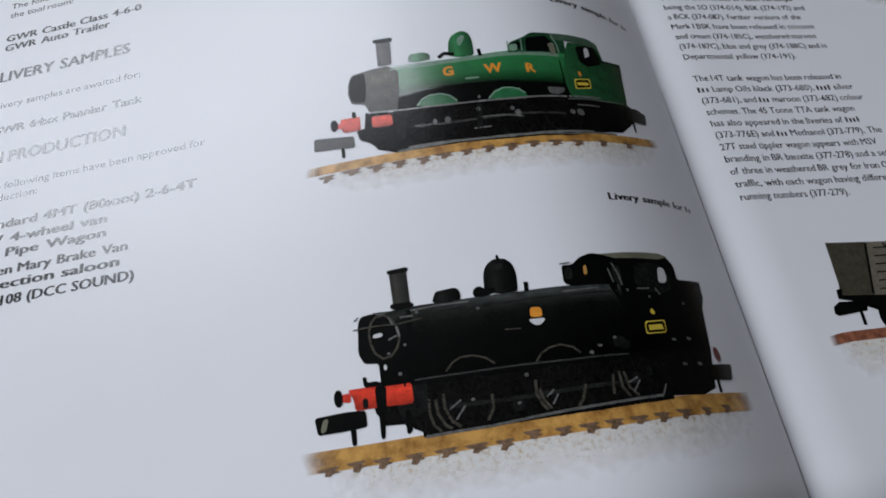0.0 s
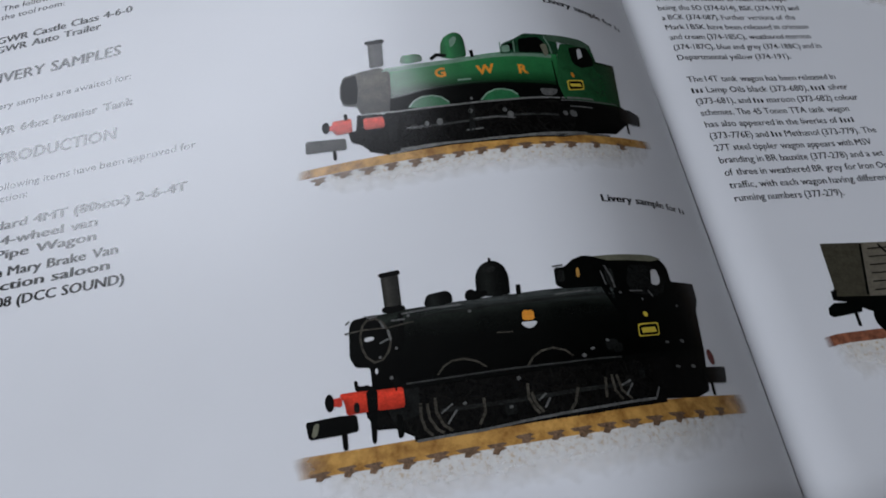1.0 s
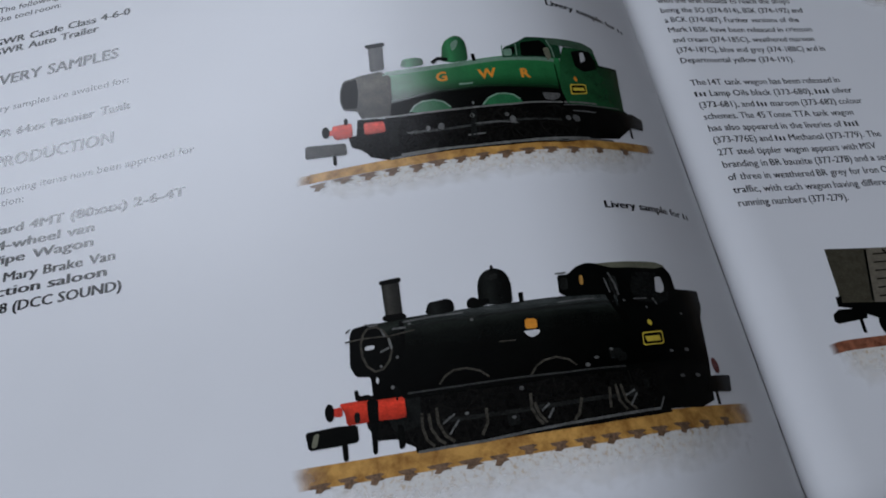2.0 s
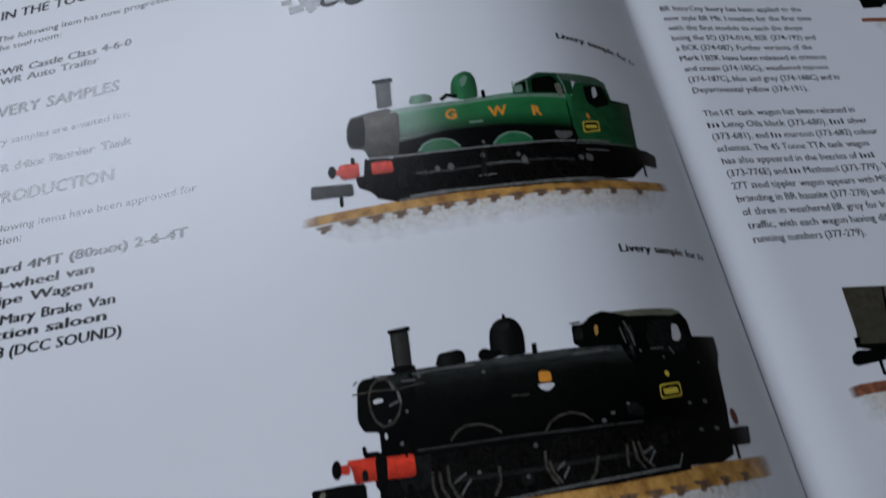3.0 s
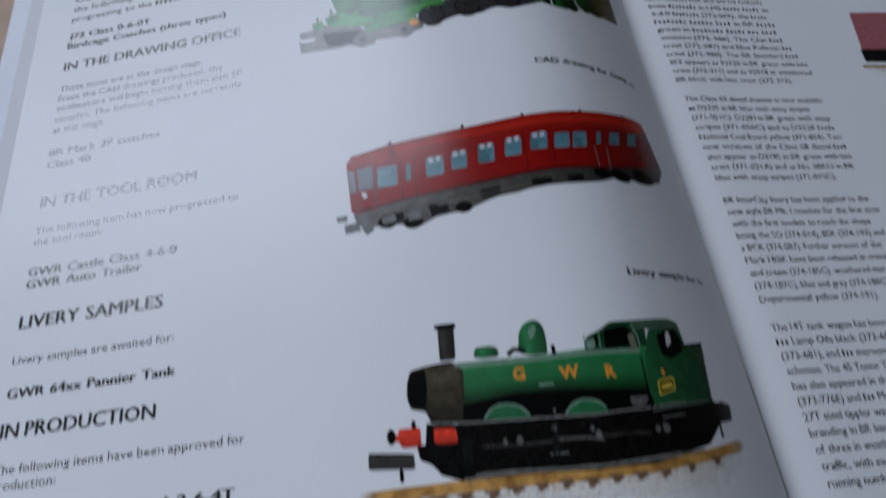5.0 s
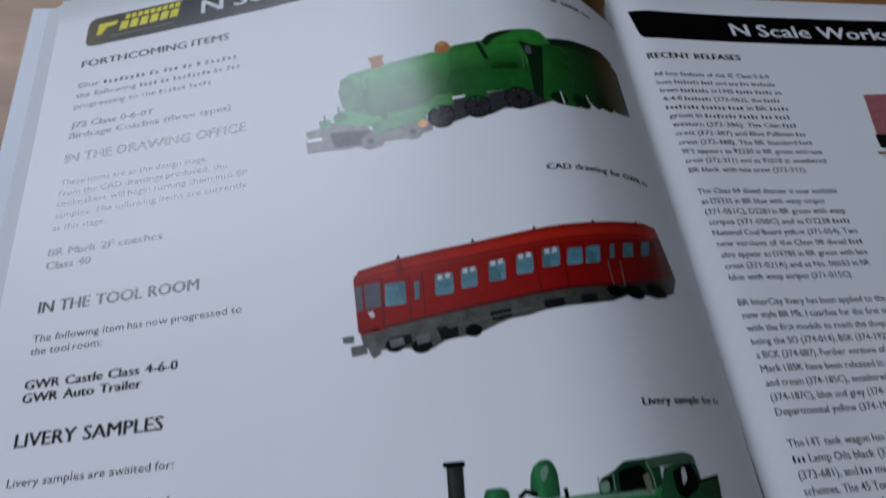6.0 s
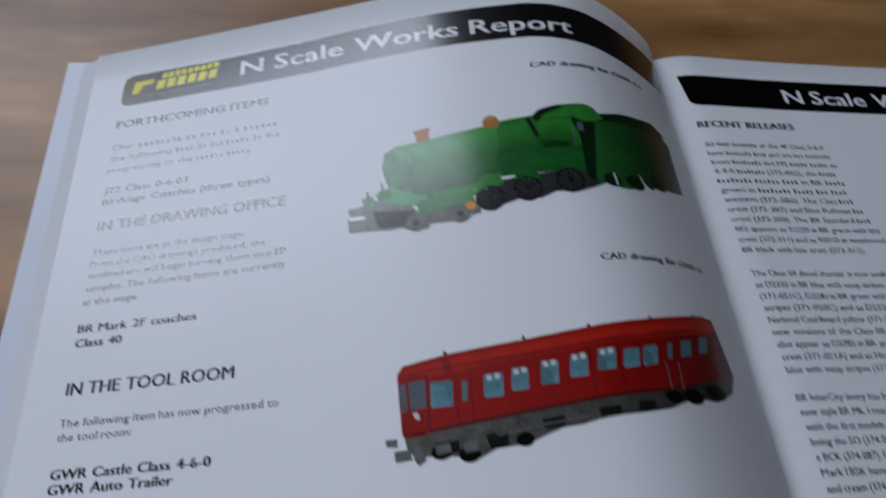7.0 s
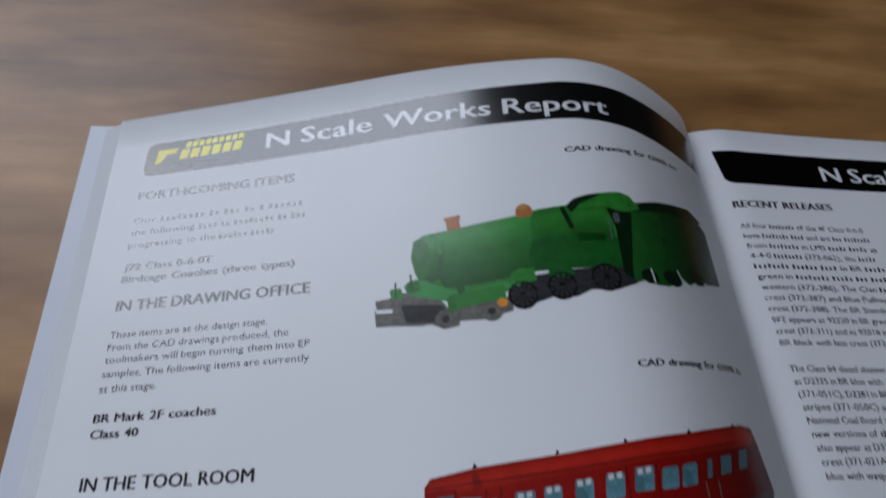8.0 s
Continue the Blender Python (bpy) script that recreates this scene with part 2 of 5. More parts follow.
def wood():
    mat, nodes, links, shader = material("oiled_wood", 0.42, 0.0, 0.6)
    place = nodes.new("ShaderNodeTexCoord")
    info = nodes.new("ShaderNodeObjectInfo")
    shift = nodes.new("ShaderNodeVectorMath")
    shift.operation = "MULTIPLY_ADD"
    shift.inputs[1].default_value = (3.1, 2.3, 1.7)
    links.new(info.outputs["Random"], shift.inputs[0])
    links.new(place.outputs["Object"], shift.inputs[2])
    stretch = nodes.new("ShaderNodeMapping")
    stretch.inputs["Scale"].default_value = (6.5, 40, 20)
    links.new(shift.outputs[0], stretch.inputs["Vector"])
    grain = noise_node(nodes, links, stretch.outputs[0], 2.2, 6, 0.6)
    broad = nodes.new("ShaderNodeMapping")
    broad.inputs["Scale"].default_value = (5.0, 13, 6)
    links.new(shift.outputs[0], broad.inputs["Vector"])
    cloud = noise_node(nodes, links, broad.outputs[0], 2.4, 3)
    add = nodes.new("ShaderNodeMath")
    add.operation = "MULTIPLY_ADD"
    add.inputs[1].default_value = 0.38
    links.new(grain.outputs["Fac"], add.inputs[0])
    scaled = nodes.new("ShaderNodeMath")
    scaled.operation = "MULTIPLY"
    scaled.inputs[1].default_value = 0.62
    links.new(cloud.outputs["Fac"], scaled.inputs[0])
    links.new(scaled.outputs[0], add.inputs[2])
    tones = ramp(nodes, [(0.33, (0.15, 0.068, 0.02)), (0.45, (0.24, 0.114, 0.036)), (0.55, (0.31, 0.156, 0.053)), (0.66, (0.42, 0.23, 0.088))])
    links.new(add.outputs[0], tones.inputs["Fac"])
    fleck_map = nodes.new("ShaderNodeMapping")
    fleck_map.inputs["Scale"].default_value = (13, 42, 30)
    links.new(shift.outputs[0], fleck_map.inputs["Vector"])
    flecks = noise_node(nodes, links, fleck_map.outputs[0], 1.0, 3)
    fleck_tone = ramp(nodes, [(0.3, (0.55, 0.5, 0.45)), (0.48, (1.0, 1.0, 1.0))])
    links.new(flecks.outputs["Fac"], fleck_tone.inputs["Fac"])
    darken = nodes.new("ShaderNodeMix")
    darken.data_type, darken.blend_type = "RGBA", "MULTIPLY"
    darken.inputs["Factor"].default_value = 0.6
    links.new(tones.outputs["Color"], darken.inputs["A"])
    links.new(fleck_tone.outputs["Color"], darken.inputs["B"])
    tint = nodes.new("ShaderNodeHueSaturation")
    vary = nodes.new("ShaderNodeMapRange")
    vary.inputs["To Min"].default_value, vary.inputs["To Max"].default_value = 0.9, 1.1
    links.new(info.outputs["Random"], vary.inputs["Value"])
    links.new(vary.outputs["Result"], tint.inputs["Value"])
    links.new(darken.outputs["Result"], tint.inputs["Color"])
    links.new(tint.outputs["Color"], shader.inputs["Base Color"])
    bump = nodes.new("ShaderNodeBump")
    bump.inputs["Strength"].default_value, bump.inputs["Distance"].default_value = 0.2, 0.0006
    links.new(grain.outputs["Fac"], bump.inputs["Height"])
    links.new(bump.outputs["Normal"], shader.inputs["Normal"])
    return mat


def plaster(name, colour):
    mat, nodes, links, shader = material(name, 0.85)
    place = nodes.new("ShaderNodeTexCoord")
    spots = noise_node(nodes, links, place.outputs["Object"], 3, 5)
    tones = ramp(nodes, [(0.3, shade(colour, 0.93)), (0.7, shade(colour, 1.04))])
    links.new(spots.outputs["Fac"], tones.inputs["Fac"])
    links.new(tones.outputs["Color"], shader.inputs["Base Color"])
    return mat


WOOD = wood()
WALL = plaster("wall_paint", (0.17, 0.165, 0.16))
CEIL = plaster("ceiling_paint", (0.22, 0.22, 0.22))
CARPET = plaster("carpet", (0.16, 0.14, 0.13))
FRAME_PAINT = plaster("window_paint", (0.8, 0.8, 0.8))
GLASS, glass_nodes, glass_links, glass_shader = material("window_glass", 0.02)
glass_shader.inputs["Transmission Weight"].default_value = 1.0


# ---- builders ----
def mesh_of(name, bm, mat):
    data = bpy.data.meshes.new(name)
    bm.to_mesh(data)
    bm.free()
    data.materials.append(mat)
    return data


def part(name, bm, mat, parent=None, label=""):
    ob = new(name, mesh_of(name, bm, mat))
    ob.parent = parent
    return tagged(ob, label=label)


def add_box(bm, x0, x1, y0, y1, z0, z1, bevel=0.0):
    made = bmesh.ops.create_cube(bm, size=1.0)["verts"]
    for v in made:
        v.co = Vector((x0 + (v.co.x + 0.5) * (x1 - x0), y0 + (v.co.y + 0.5) * (y1 - y0), z0 + (v.co.z + 0.5) * (z1 - z0)))
    if bevel:
        edges = list({e for v in made for e in v.link_edges})
        bmesh.ops.bevel(bm, geom=edges, offset=bevel, segments=2, affect="EDGES", profile=0.5)
    return bm


def box(x0, x1, y0, y1, z0, z1, bevel=0.0):
    return add_box(bmesh.new(), x0, x1, y0, y1, z0, z1, bevel)


# ---- room ----
def structure(name, bm, mat, label):
    return tagged(part(name, bm, mat), label, name.split("_")[0], kind="structure")


structure("floor", box(WEST - 0.1, EAST + 0.1, SOUTH - 0.1, NORTH + 0.15, FLOOR - 0.1, FLOOR), CARPET, "plain dark carpeted floor under the table")
# ceiling boxes leave a hole for the added fill lamp
top_bm = bmesh.new()
for x0, x1, y0, y1 in ((WEST - 0.1, FILL_X0, SOUTH - 0.1, NORTH + 0.15), (FILL_X1, EAST + 0.1, SOUTH - 0.1, NORTH + 0.15), (FILL_X0, FILL_X1, SOUTH - 0.1, FILL_Y0), (FILL_X0, FILL_X1, FILL_Y1, NORTH + 0.15)):
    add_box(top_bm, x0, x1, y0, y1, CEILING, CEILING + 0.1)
structure("ceiling", top_bm, CEIL, "plain painted ceiling with an opening for the added fill lamp")
structure("wall_south", box(WEST, EAST, SOUTH - 0.1, SOUTH, FLOOR, CEILING), WALL, "plain painted plaster wall")
structure("wall_west", box(WEST - 0.1, WEST, SOUTH, NORTH + 0.15, FLOOR, CEILING), WALL, "plain painted plaster wall")
structure("wall_east", box(EAST, EAST + 0.1, SOUTH, NORTH + 0.15, FLOOR, CEILING), WALL, "plain painted plaster wall")
north = bmesh.new()
for x0, x1, z0, z1 in ((WEST, WIN_X0, FLOOR, CEILING), (WIN_X1, EAST, FLOOR, CEILING), (WIN_X0, WIN_X1, FLOOR, WIN_Z0), (WIN_X0, WIN_X1, WIN_Z1, CEILING)):
    add_box(north, x0, x1, NORTH, NORTH + 0.15, z0, z1)
structure("wall_north", north, WALL, "painted plaster wall with a window opening")



def window_in(name, a0, a1, c0, c1, upright):
    """A framed pane in an opening: in the north wall, or lying in the ceiling."""
    thing = tagged(new(name), "unseen white framed window around a daylight lamp", "window", kind="structure")

    def bar(p0, p1, q0, q1, near, far):
        if upright:
            return box(p0, p1, NORTH + near, NORTH + far, q0, q1)
        return box(p0, p1, q0, q1, CEILING + near, CEILING + far)
    for p0, p1, q0, q1 in ((a0, a1, c0, c0 + 0.04), (a0, a1, c1 - 0.04, c1), (a0, a0 + 0.04, c0 + 0.04, c1 - 0.04), (a1 - 0.04, a1, c0 + 0.04, c1 - 0.04)):
        part("window_frame", bar(p0, p1, q0, q1, 0.06, 0.098), FRAME_PAINT, thing)
    pane = part("pane", bar(a0 + 0.04, a1 - 0.04, c0 + 0.04, c1 - 0.04, 0.08, 0.085), GLASS, thing)
    pane.visible_shadow = False


window_in("window_1", WIN_X0, WIN_X1, WIN_Z0, WIN_Z1, True)
# frame and pane made up to go with the overhead fill lamp
window_in("added_roof_window", FILL_X0, FILL_X1, FILL_Y0, FILL_Y1, False)

# ---- table ----
table = tagged(new("table"), "brown oiled wooden table with long straight grain", "table")
PLANK = 0.3
for k in range(4):
    y0 = -0.76 + k * PLANK
    part("plank", box(-0.72, 0.78, y0 + 0.0002, y0 + PLANK - 0.0002, -0.03, 0.0, 0.0005), WOOD, table)
for x in (-0.68, 0.69):
    for y in (-0.73, 0.35):
        part("leg", box(x, x + 0.06, y, y + 0.06, FLOOR, -0.03, 0.004), WOOD, table)
part("apron", box(-0.62, 0.69, -0.71, -0.69, -0.11, -0.03, 0.002), WOOD, table)
part("apron", box(-0.62, 0.69, 0.37, 0.39, -0.11, -0.03, 0.002), WOOD, table)

# ---- magazine: the sheets' bend, as degrees of rise at distances from the gutter ----
PAGE_W, PAGE_H, GUTTER_Z = 210.0, 297.0, 9.45
BEND = {-1: ([0.0, 8.0, 16.0, 28.0, 45.0, 70.0, 120.0, 210.0], [75.3, 49.2, 39.5, 34.8, 24.8, -6.8, -17.2, -15.6]),
        1: ([0.0, 8.0, 16.0, 30.0, 60.0, 120.0, 210.0], [23.4, 10.5, -4.6, -4.2, -2.5, -1.6, -1.4])}
STEP = 0.5
TABLES = {}
for side, (knots, angles) in BEND.items():
    run = np.arange(0, PAGE_W + 20, STEP)
    rise = np.radians(np.interp(run, knots, angles))
    mid = (rise[1:] + rise[:-1]) / 2
    px = np.concatenate([[0], np.cumsum(np.cos(mid)) * STEP])
    pz = np.concatenate([[0], np.cumsum(np.sin(mid)) * STEP]) + GUTTER_Z
    TABLES[side] = (run, px, pz, rise)


def on_page(u, v, lift=0.0):
    """The place of a point printed u mm right of the gutter (left: minus) and v mm above the head (below: minus)."""
    side = -1 if u < 0 else 1
    run, px, pz, rise = TABLES[side]
    s = abs(u)
    x, z, a = np.interp(s, run, px), np.interp(s, run, pz), np.interp(s, run, rise)
    return Vector((side * (x - math.sin(a) * lift), v, z + math.cos(a) * lift)) / 1000


def reach(outline, u):
    """The lowest and highest v of an outline at u."""
    us = [p[0] for p in outline]
    u = min(max(u, min(us) + 1e-3), max(us) - 1e-3)
    hits = [a[1] + (b[1] - a[1]) * (u - a[0]) / (b[0] - a[0]) for a, b in zip(outline, outline[1:] + outline[:1]) if (a[0] - u) * (b[0] - u) < 0]
    return (min(hits), max(hits)) if hits else (outline[0][1], outline[0][1] + 1)


def wrap(bm, layer, fine=2.5, outline=None):
    """Cuts a flat print mesh (in mm) into strips, notes its print place, and lays it on the page."""
    us = [v.co.x for v in bm.verts]
    if us and max(us) - min(us) > fine:
        at = math.floor(min(us) / fine + 1) * fine
        while at < max(us):
            bmesh.ops.bisect_plane(bm, geom=bm.verts[:] + bm.edges[:] + bm.faces[:], dist=1e-5, plane_co=(at, 0, 0), plane_no=(1, 0, 0))
            at += fine
    uv = bm.loops.layers.uv.get("print") or bm.loops.layers.uv.new("print")
    for face in bm.faces:
        for loop in face.loops:
            loop[uv].uv = (loop.vert.co.x, loop.vert.co.y)
    if outline:
        span = bm.loops.layers.uv.new("span")
        left, wide = min(us), max(max(us) - min(us), 0.01)
        spans = {}
        for q in bm.verts:
            low, high = reach(outline, q.co.x)
            spans[q] = ((q.co.x - left) / wide, (q.co.y - low) / max(high - low, 0.05))
        for face in bm.faces:
            for loop in face.loops:
                loop[span].uv = spans[loop.vert]
    for v in bm.verts:
        v.co = on_page(v.co.x, v.co.y, 0.03 + 0.012 * layer + v.co.z)
    bm.normal_update()
    for face in bm.faces:
        face.smooth = outline is not None
        if face.normal.z < 0:
            face.normal_flip()
    return bm


def flat(bm, pts):
    face = bm.faces.new([bm.verts.new((u, v, 0)) for u, v in pts])
    bmesh.ops.triangulate(bm, faces=[face])


def rounded(pts, cuts=2):
    """Cuts the corners by a quarter of the side or 0.4 mm at most, for soft outlines."""
    for _ in range(cuts):
        out = []
        for a, c in zip(pts, pts[1:] + pts[:1]):
            side = math.hypot(c[0] - a[0], c[1] - a[1])
            k = min(0.25, 0.4 / max(side, 0.01))
            out += [(a[0] + (c[0] - a[0]) * k, a[1] + (c[1] - a[1]) * k), (c[0] + (a[0] - c[0]) * k, c[1] + (a[1] - c[1]) * k)]
        pts = out
    return pts


def shape(name, pts, mat, layer, parent, label="", soft=0):
    bm = bmesh.new()
    outline = rounded(pts, soft)
    flat(bm, outline)
    return part(name, wrap(bm, layer, 2.5, outline), mat, parent, label)


def disc(name, cu, cv, ru, rv, mat, layer, parent, a0=0, a1=360):
    pts = [(cu + ru * math.cos(radians(a0 + (a1 - a0) * k / 20)), cv + rv * math.sin(radians(a0 + (a1 - a0) * k / 20))) for k in range(20)]
    return shape(name, pts, mat, layer, parent)


def add_stroke(bm, pts, width):
    rows = []
    for k, (u, v) in enumerate(pts):
        a, b = pts[max(0, k - 1)], pts[min(len(pts) - 1, k + 1)]
        d = Vector((b[0] - a[0], b[1] - a[1]))
        d = d.normalized() if d.length else Vector((1, 0))
        rows.append((bm.verts.new((u - d.y * width / 2, v + d.x * width / 2, 0)), bm.verts.new((u + d.y * width / 2, v - d.x * width / 2, 0))))
    for (a, b), (c, d) in zip(rows, rows[1:]):
        bm.faces.new((a, b, d, c))


def stroke(name, pts, width, mat, layer, parent):
    bm = bmesh.new()
    add_stroke(bm, pts, width)
    return part(name, wrap(bm, layer), mat, parent)


def wheel(cu, cv, ru, rv, layer, parent):
    """One connected spoked wheel: hub, spokes and rim."""
    bm = bmesh.new()
    n = 48
    rings = [[bm.verts.new((cu + ru * r * math.cos(2 * math.pi * k / n), cv + rv * r * math.sin(2 * math.pi * k / n), 0)) for k in range(n)] for r in (0.2, 0.88, 1.0)]
    bm.faces.new(rings[0])
    for k in range(n):
        m = (k + 1) % n
        bm.faces.new((rings[1][k], rings[2][k], rings[2][m], rings[1][m]))
        if k % 4 == 0:
            bm.faces.new((rings[0][k], rings[1][k], rings[1][m], rings[0][m]))
    bmesh.ops.triangulate(bm, faces=[f for f in bm.faces if len(f.verts) > 4])
    return part("wheel", wrap(bm, layer), INK_WHEEL, parent)


def ballast(name, top, depth, mat, layer, parent):
    """A strip of stone bed under the rails that fades out downwards and at both ends."""
    bm = bmesh.new()
    rim = bm.loops.layers.uv.new("rim")
    length = top[-1][0] - top[0][0]
    grid = [[(bm.verts.new((u, v - depth * j / 6, 0)), min(1, 6 * (u - top[0][0]) / length, 8 * (top[-1][0] - u) / length + 0.2), 1 - j / 6) for j in range(7)] for u, v in top]
    marks = {item[0]: (item[1], item[2]) for row in grid for item in row}
    for a, b in zip(grid, grid[1:]):
        for j in range(6):
            face = bm.faces.new((a[j][0], a[j + 1][0], b[j + 1][0], b[j][0]))
            for loop in face.loops:
                loop[rim].uv = marks[loop.vert]
    return part(name, wrap(bm, layer), mat, parent)


DICE = random.Random(64)


def sleeper(su, sv, layer, parent):
    """The end of one sleeper, worn and half buried in the stones."""
    wide, drop = DICE.uniform(0.75, 1.1), DICE.uniform(0.7, 1.2)
    lean = DICE.uniform(-0.3, 0.3)
    shape("sleeper", [(su - 2.1 * wide, sv + 0.9), (su - 0.9, sv + 0.95), (su + 1.4 * wide, sv + 1.0), (su + 2.3 * wide, sv + 0.75), (su + 1.3 * wide, sv + 0.3), (su + 2.2 * wide + lean, sv - 0.2 * drop),
                      (su + 0.8 + lean, sv - 0.35 * drop), (su + 0.2 + lean, sv - 0.95 * drop), (su - 0.9 + lean, sv - 0.7 * drop), (su - 0.5, sv + 0.15), (su - 1.5 * wide, sv + 0.35)], INK_SLEEPER, layer, parent)


def rail(name, top, depth, mat, layer, parent):
    """A band of rail that fades out at both ends."""
    bm = bmesh.new()
    rim = bm.loops.layers.uv.new("rim")
    length = top[-1][0] - top[0][0]
    ends = [min(1, 9 * (u - top[0][0]) / length + 0.1, 9 * (top[-1][0] - u) / length + 0.15) for u, v in top]
    rows = [(bm.verts.new((u, v, 0)), bm.verts.new((u, v - depth, 0))) for u, v in top]
    for k in range(len(top) - 1):
        face = bm.faces.new((rows[k][0], rows[k][1], rows[k + 1][1], rows[k + 1][0]))
        for loop, e in zip(face.loops, (ends[k], ends[k], ends[k + 1], ends[k + 1])):
            loop[rim].uv = (e, 1.0)
    return part(name, wrap(bm, layer), mat, parent)


# ---- lettering ----
def letters(body, bold=0.0):
    """A flat mesh of one line of type, its cap height 1, its left end and baseline at 0; '~' runs become bars."""
    data = bpy.data.curves.new("type", "FONT")
    data.body, data.size, data.resolution_u, data.offset, data.fill_mode = body, 1.0, 2, bold, "FRONT"
    ob = new("type", data)
    graph = bpy.context.evaluated_depsgraph_get()
    mesh = bpy.data.meshes.new_from_object(ob.evaluated_get(graph))
    bm = bmesh.new()
    bm.from_mesh(mesh)
    bpy.data.objects.remove(ob)
    bpy.data.meshes.remove(mesh)
    bpy.data.curves.remove(data)
    for v in bm.verts:
        v.co = Vector((v.co.x / 0.729, v.co.y / 0.729, 0))
    return bm


def glyphs(bm):
    """The connected pieces of a mesh of type, from left to right, as lists of faces."""
    seen, out = set(), []
    for start in bm.faces:
        if start in seen:
            continue
        heap, group = [start], []
        seen.add(start)
        while heap:
            face = heap.pop()
            group.append(face)
            for q in face.verts:
                for other in q.link_faces:
                    if other not in seen:
                        seen.add(other)
                        heap.append(other)
        out.append(group)
    return sorted(out, key=lambda g: min(q.co.x for f in g for q in f.verts))


def typeset(name, body, u, v, cap, width, mat, parent, bold=0.0, slope=0.0, layer=2, apart=False):
    """One line of print. A word of ~ stands for one that cannot be read and becomes bars; apart: each letter a mesh of its own."""
    whole = bmesh.new()
    pieces = [whole]
    at = 0.0
    for word in body.split(" "):
        if word.startswith("~"):
            for k in range(len(word)):
                tall = 0.62 if k % 3 else 0.82
                vs = [whole.verts.new(c) for c in ((at, 0.0, 0), (at + 0.3, 0.0, 0), (at + 0.3, tall, 0), (at, tall, 0))]
                whole.faces.new(vs)
                at += 0.56
            at += 0.3
            continue
        one = letters(word)
        x0 = min(q.co.x for q in one.verts)
        x1 = max(q.co.x for q in one.verts)
        for group in glyphs(one):
            target = whole
            if apart:
                target = bmesh.new()
                pieces.append(target)
            for strike in range(1 if not bold else 2):
                made = {}
                for face in group:
                    for q in face.verts:
                        if q not in made:
                            made[q] = target.verts.new((q.co.x - x0 + at + bold * strike, q.co.y, 0.006 * strike))
                    target.faces.new([made[q] for q in face.verts])
        one.free()
        at += x1 - x0 + bold + 0.42
    long = max(at - 0.42, 0.1)
    kx = width / long if width else cap
    for bm in pieces:
        for q in bm.verts:
            x = q.co.x * kx
            q.co = Vector((u + x, v + q.co.y * cap + slope * x, q.co.z))
        bmesh.ops.triangulate(bm, faces=bm.faces[:])
    if apart:
        whole.free()
        return [part(name, wrap(bm, layer, 2.5), mat, parent) for bm in pieces[1:]]
    return part(name, wrap(whole, layer, 2.5 if cap > 5 else 8.0), mat, parent)


def letter(body, place, cap, mat, layer, parent):
    bm = letters(body, 0.035)
    for q in bm.verts:
        q.co = Vector((place[0] + q.co.x * cap, place[1] + q.co.y * cap, 0))
    return part("painted_letter", wrap(bm, layer), mat, parent)


# ---- magazine: sheets ----
magazine = tagged(new("magazine"), "open glossy white railway modelling magazine lying on the table", "magazine")


def sheet(name, side, width, top, bottom, drop, mat, extra=0.0):
    bm = bmesh.new()
    us = [side * (0.001 if k == 0 else min(width, 0.6 + k * 1.5)) for k in range(int(width / 1.5) + 2)]
    vs = [top + (bottom - top) * k / 24 for k in range(25)]
    inner = lambda u, v: u if side < 0 or u > 1 else 0.02 + 0.95 * min(1.0, max(0.0, (-v - 110.0) / 80.0))
    upper = [[bm.verts.new(on_page(inner(u, v), v, -drop)) for v in vs] for u in us]
    lower = [[bm.verts.new(on_page(inner(u, v), v, -drop - 0.12)) for v in vs] for u in us]
    for a, b, flip in ((upper, upper, False), (lower, lower, True)):
        for k in range(len(us) - 1):
            for j in range(len(vs) - 1):
                bm.faces.new((a[k][j], a[k + 1][j], a[k + 1][j + 1], a[k][j + 1]))
    n = len(vs) - 1
    for k in range(len(us) - 1):
        bm.faces.new((upper[k][0], lower[k][0], lower[k + 1][0], upper[k + 1][0]))
        bm.faces.new((upper[k][n], lower[k][n], lower[k + 1][n], upper[k + 1][n]))
    for j in range(n):
        bm.faces.new((upper[-1][j], lower[-1][j], lower[-1][j + 1], upper[-1][j + 1]))
    bmesh.ops.recalc_face_normals(bm, faces=bm.faces[:])
    for face in bm.faces:
        face.smooth = True
    return part(name, bm, mat, magazine)


sheet("left_page", -1, PAGE_W, 0, -PAGE_H, 0.0, PAPER)
sheet("right_page", 1, PAGE_W - 2, -0.8, -PAGE_H, 0.0, PAPER)


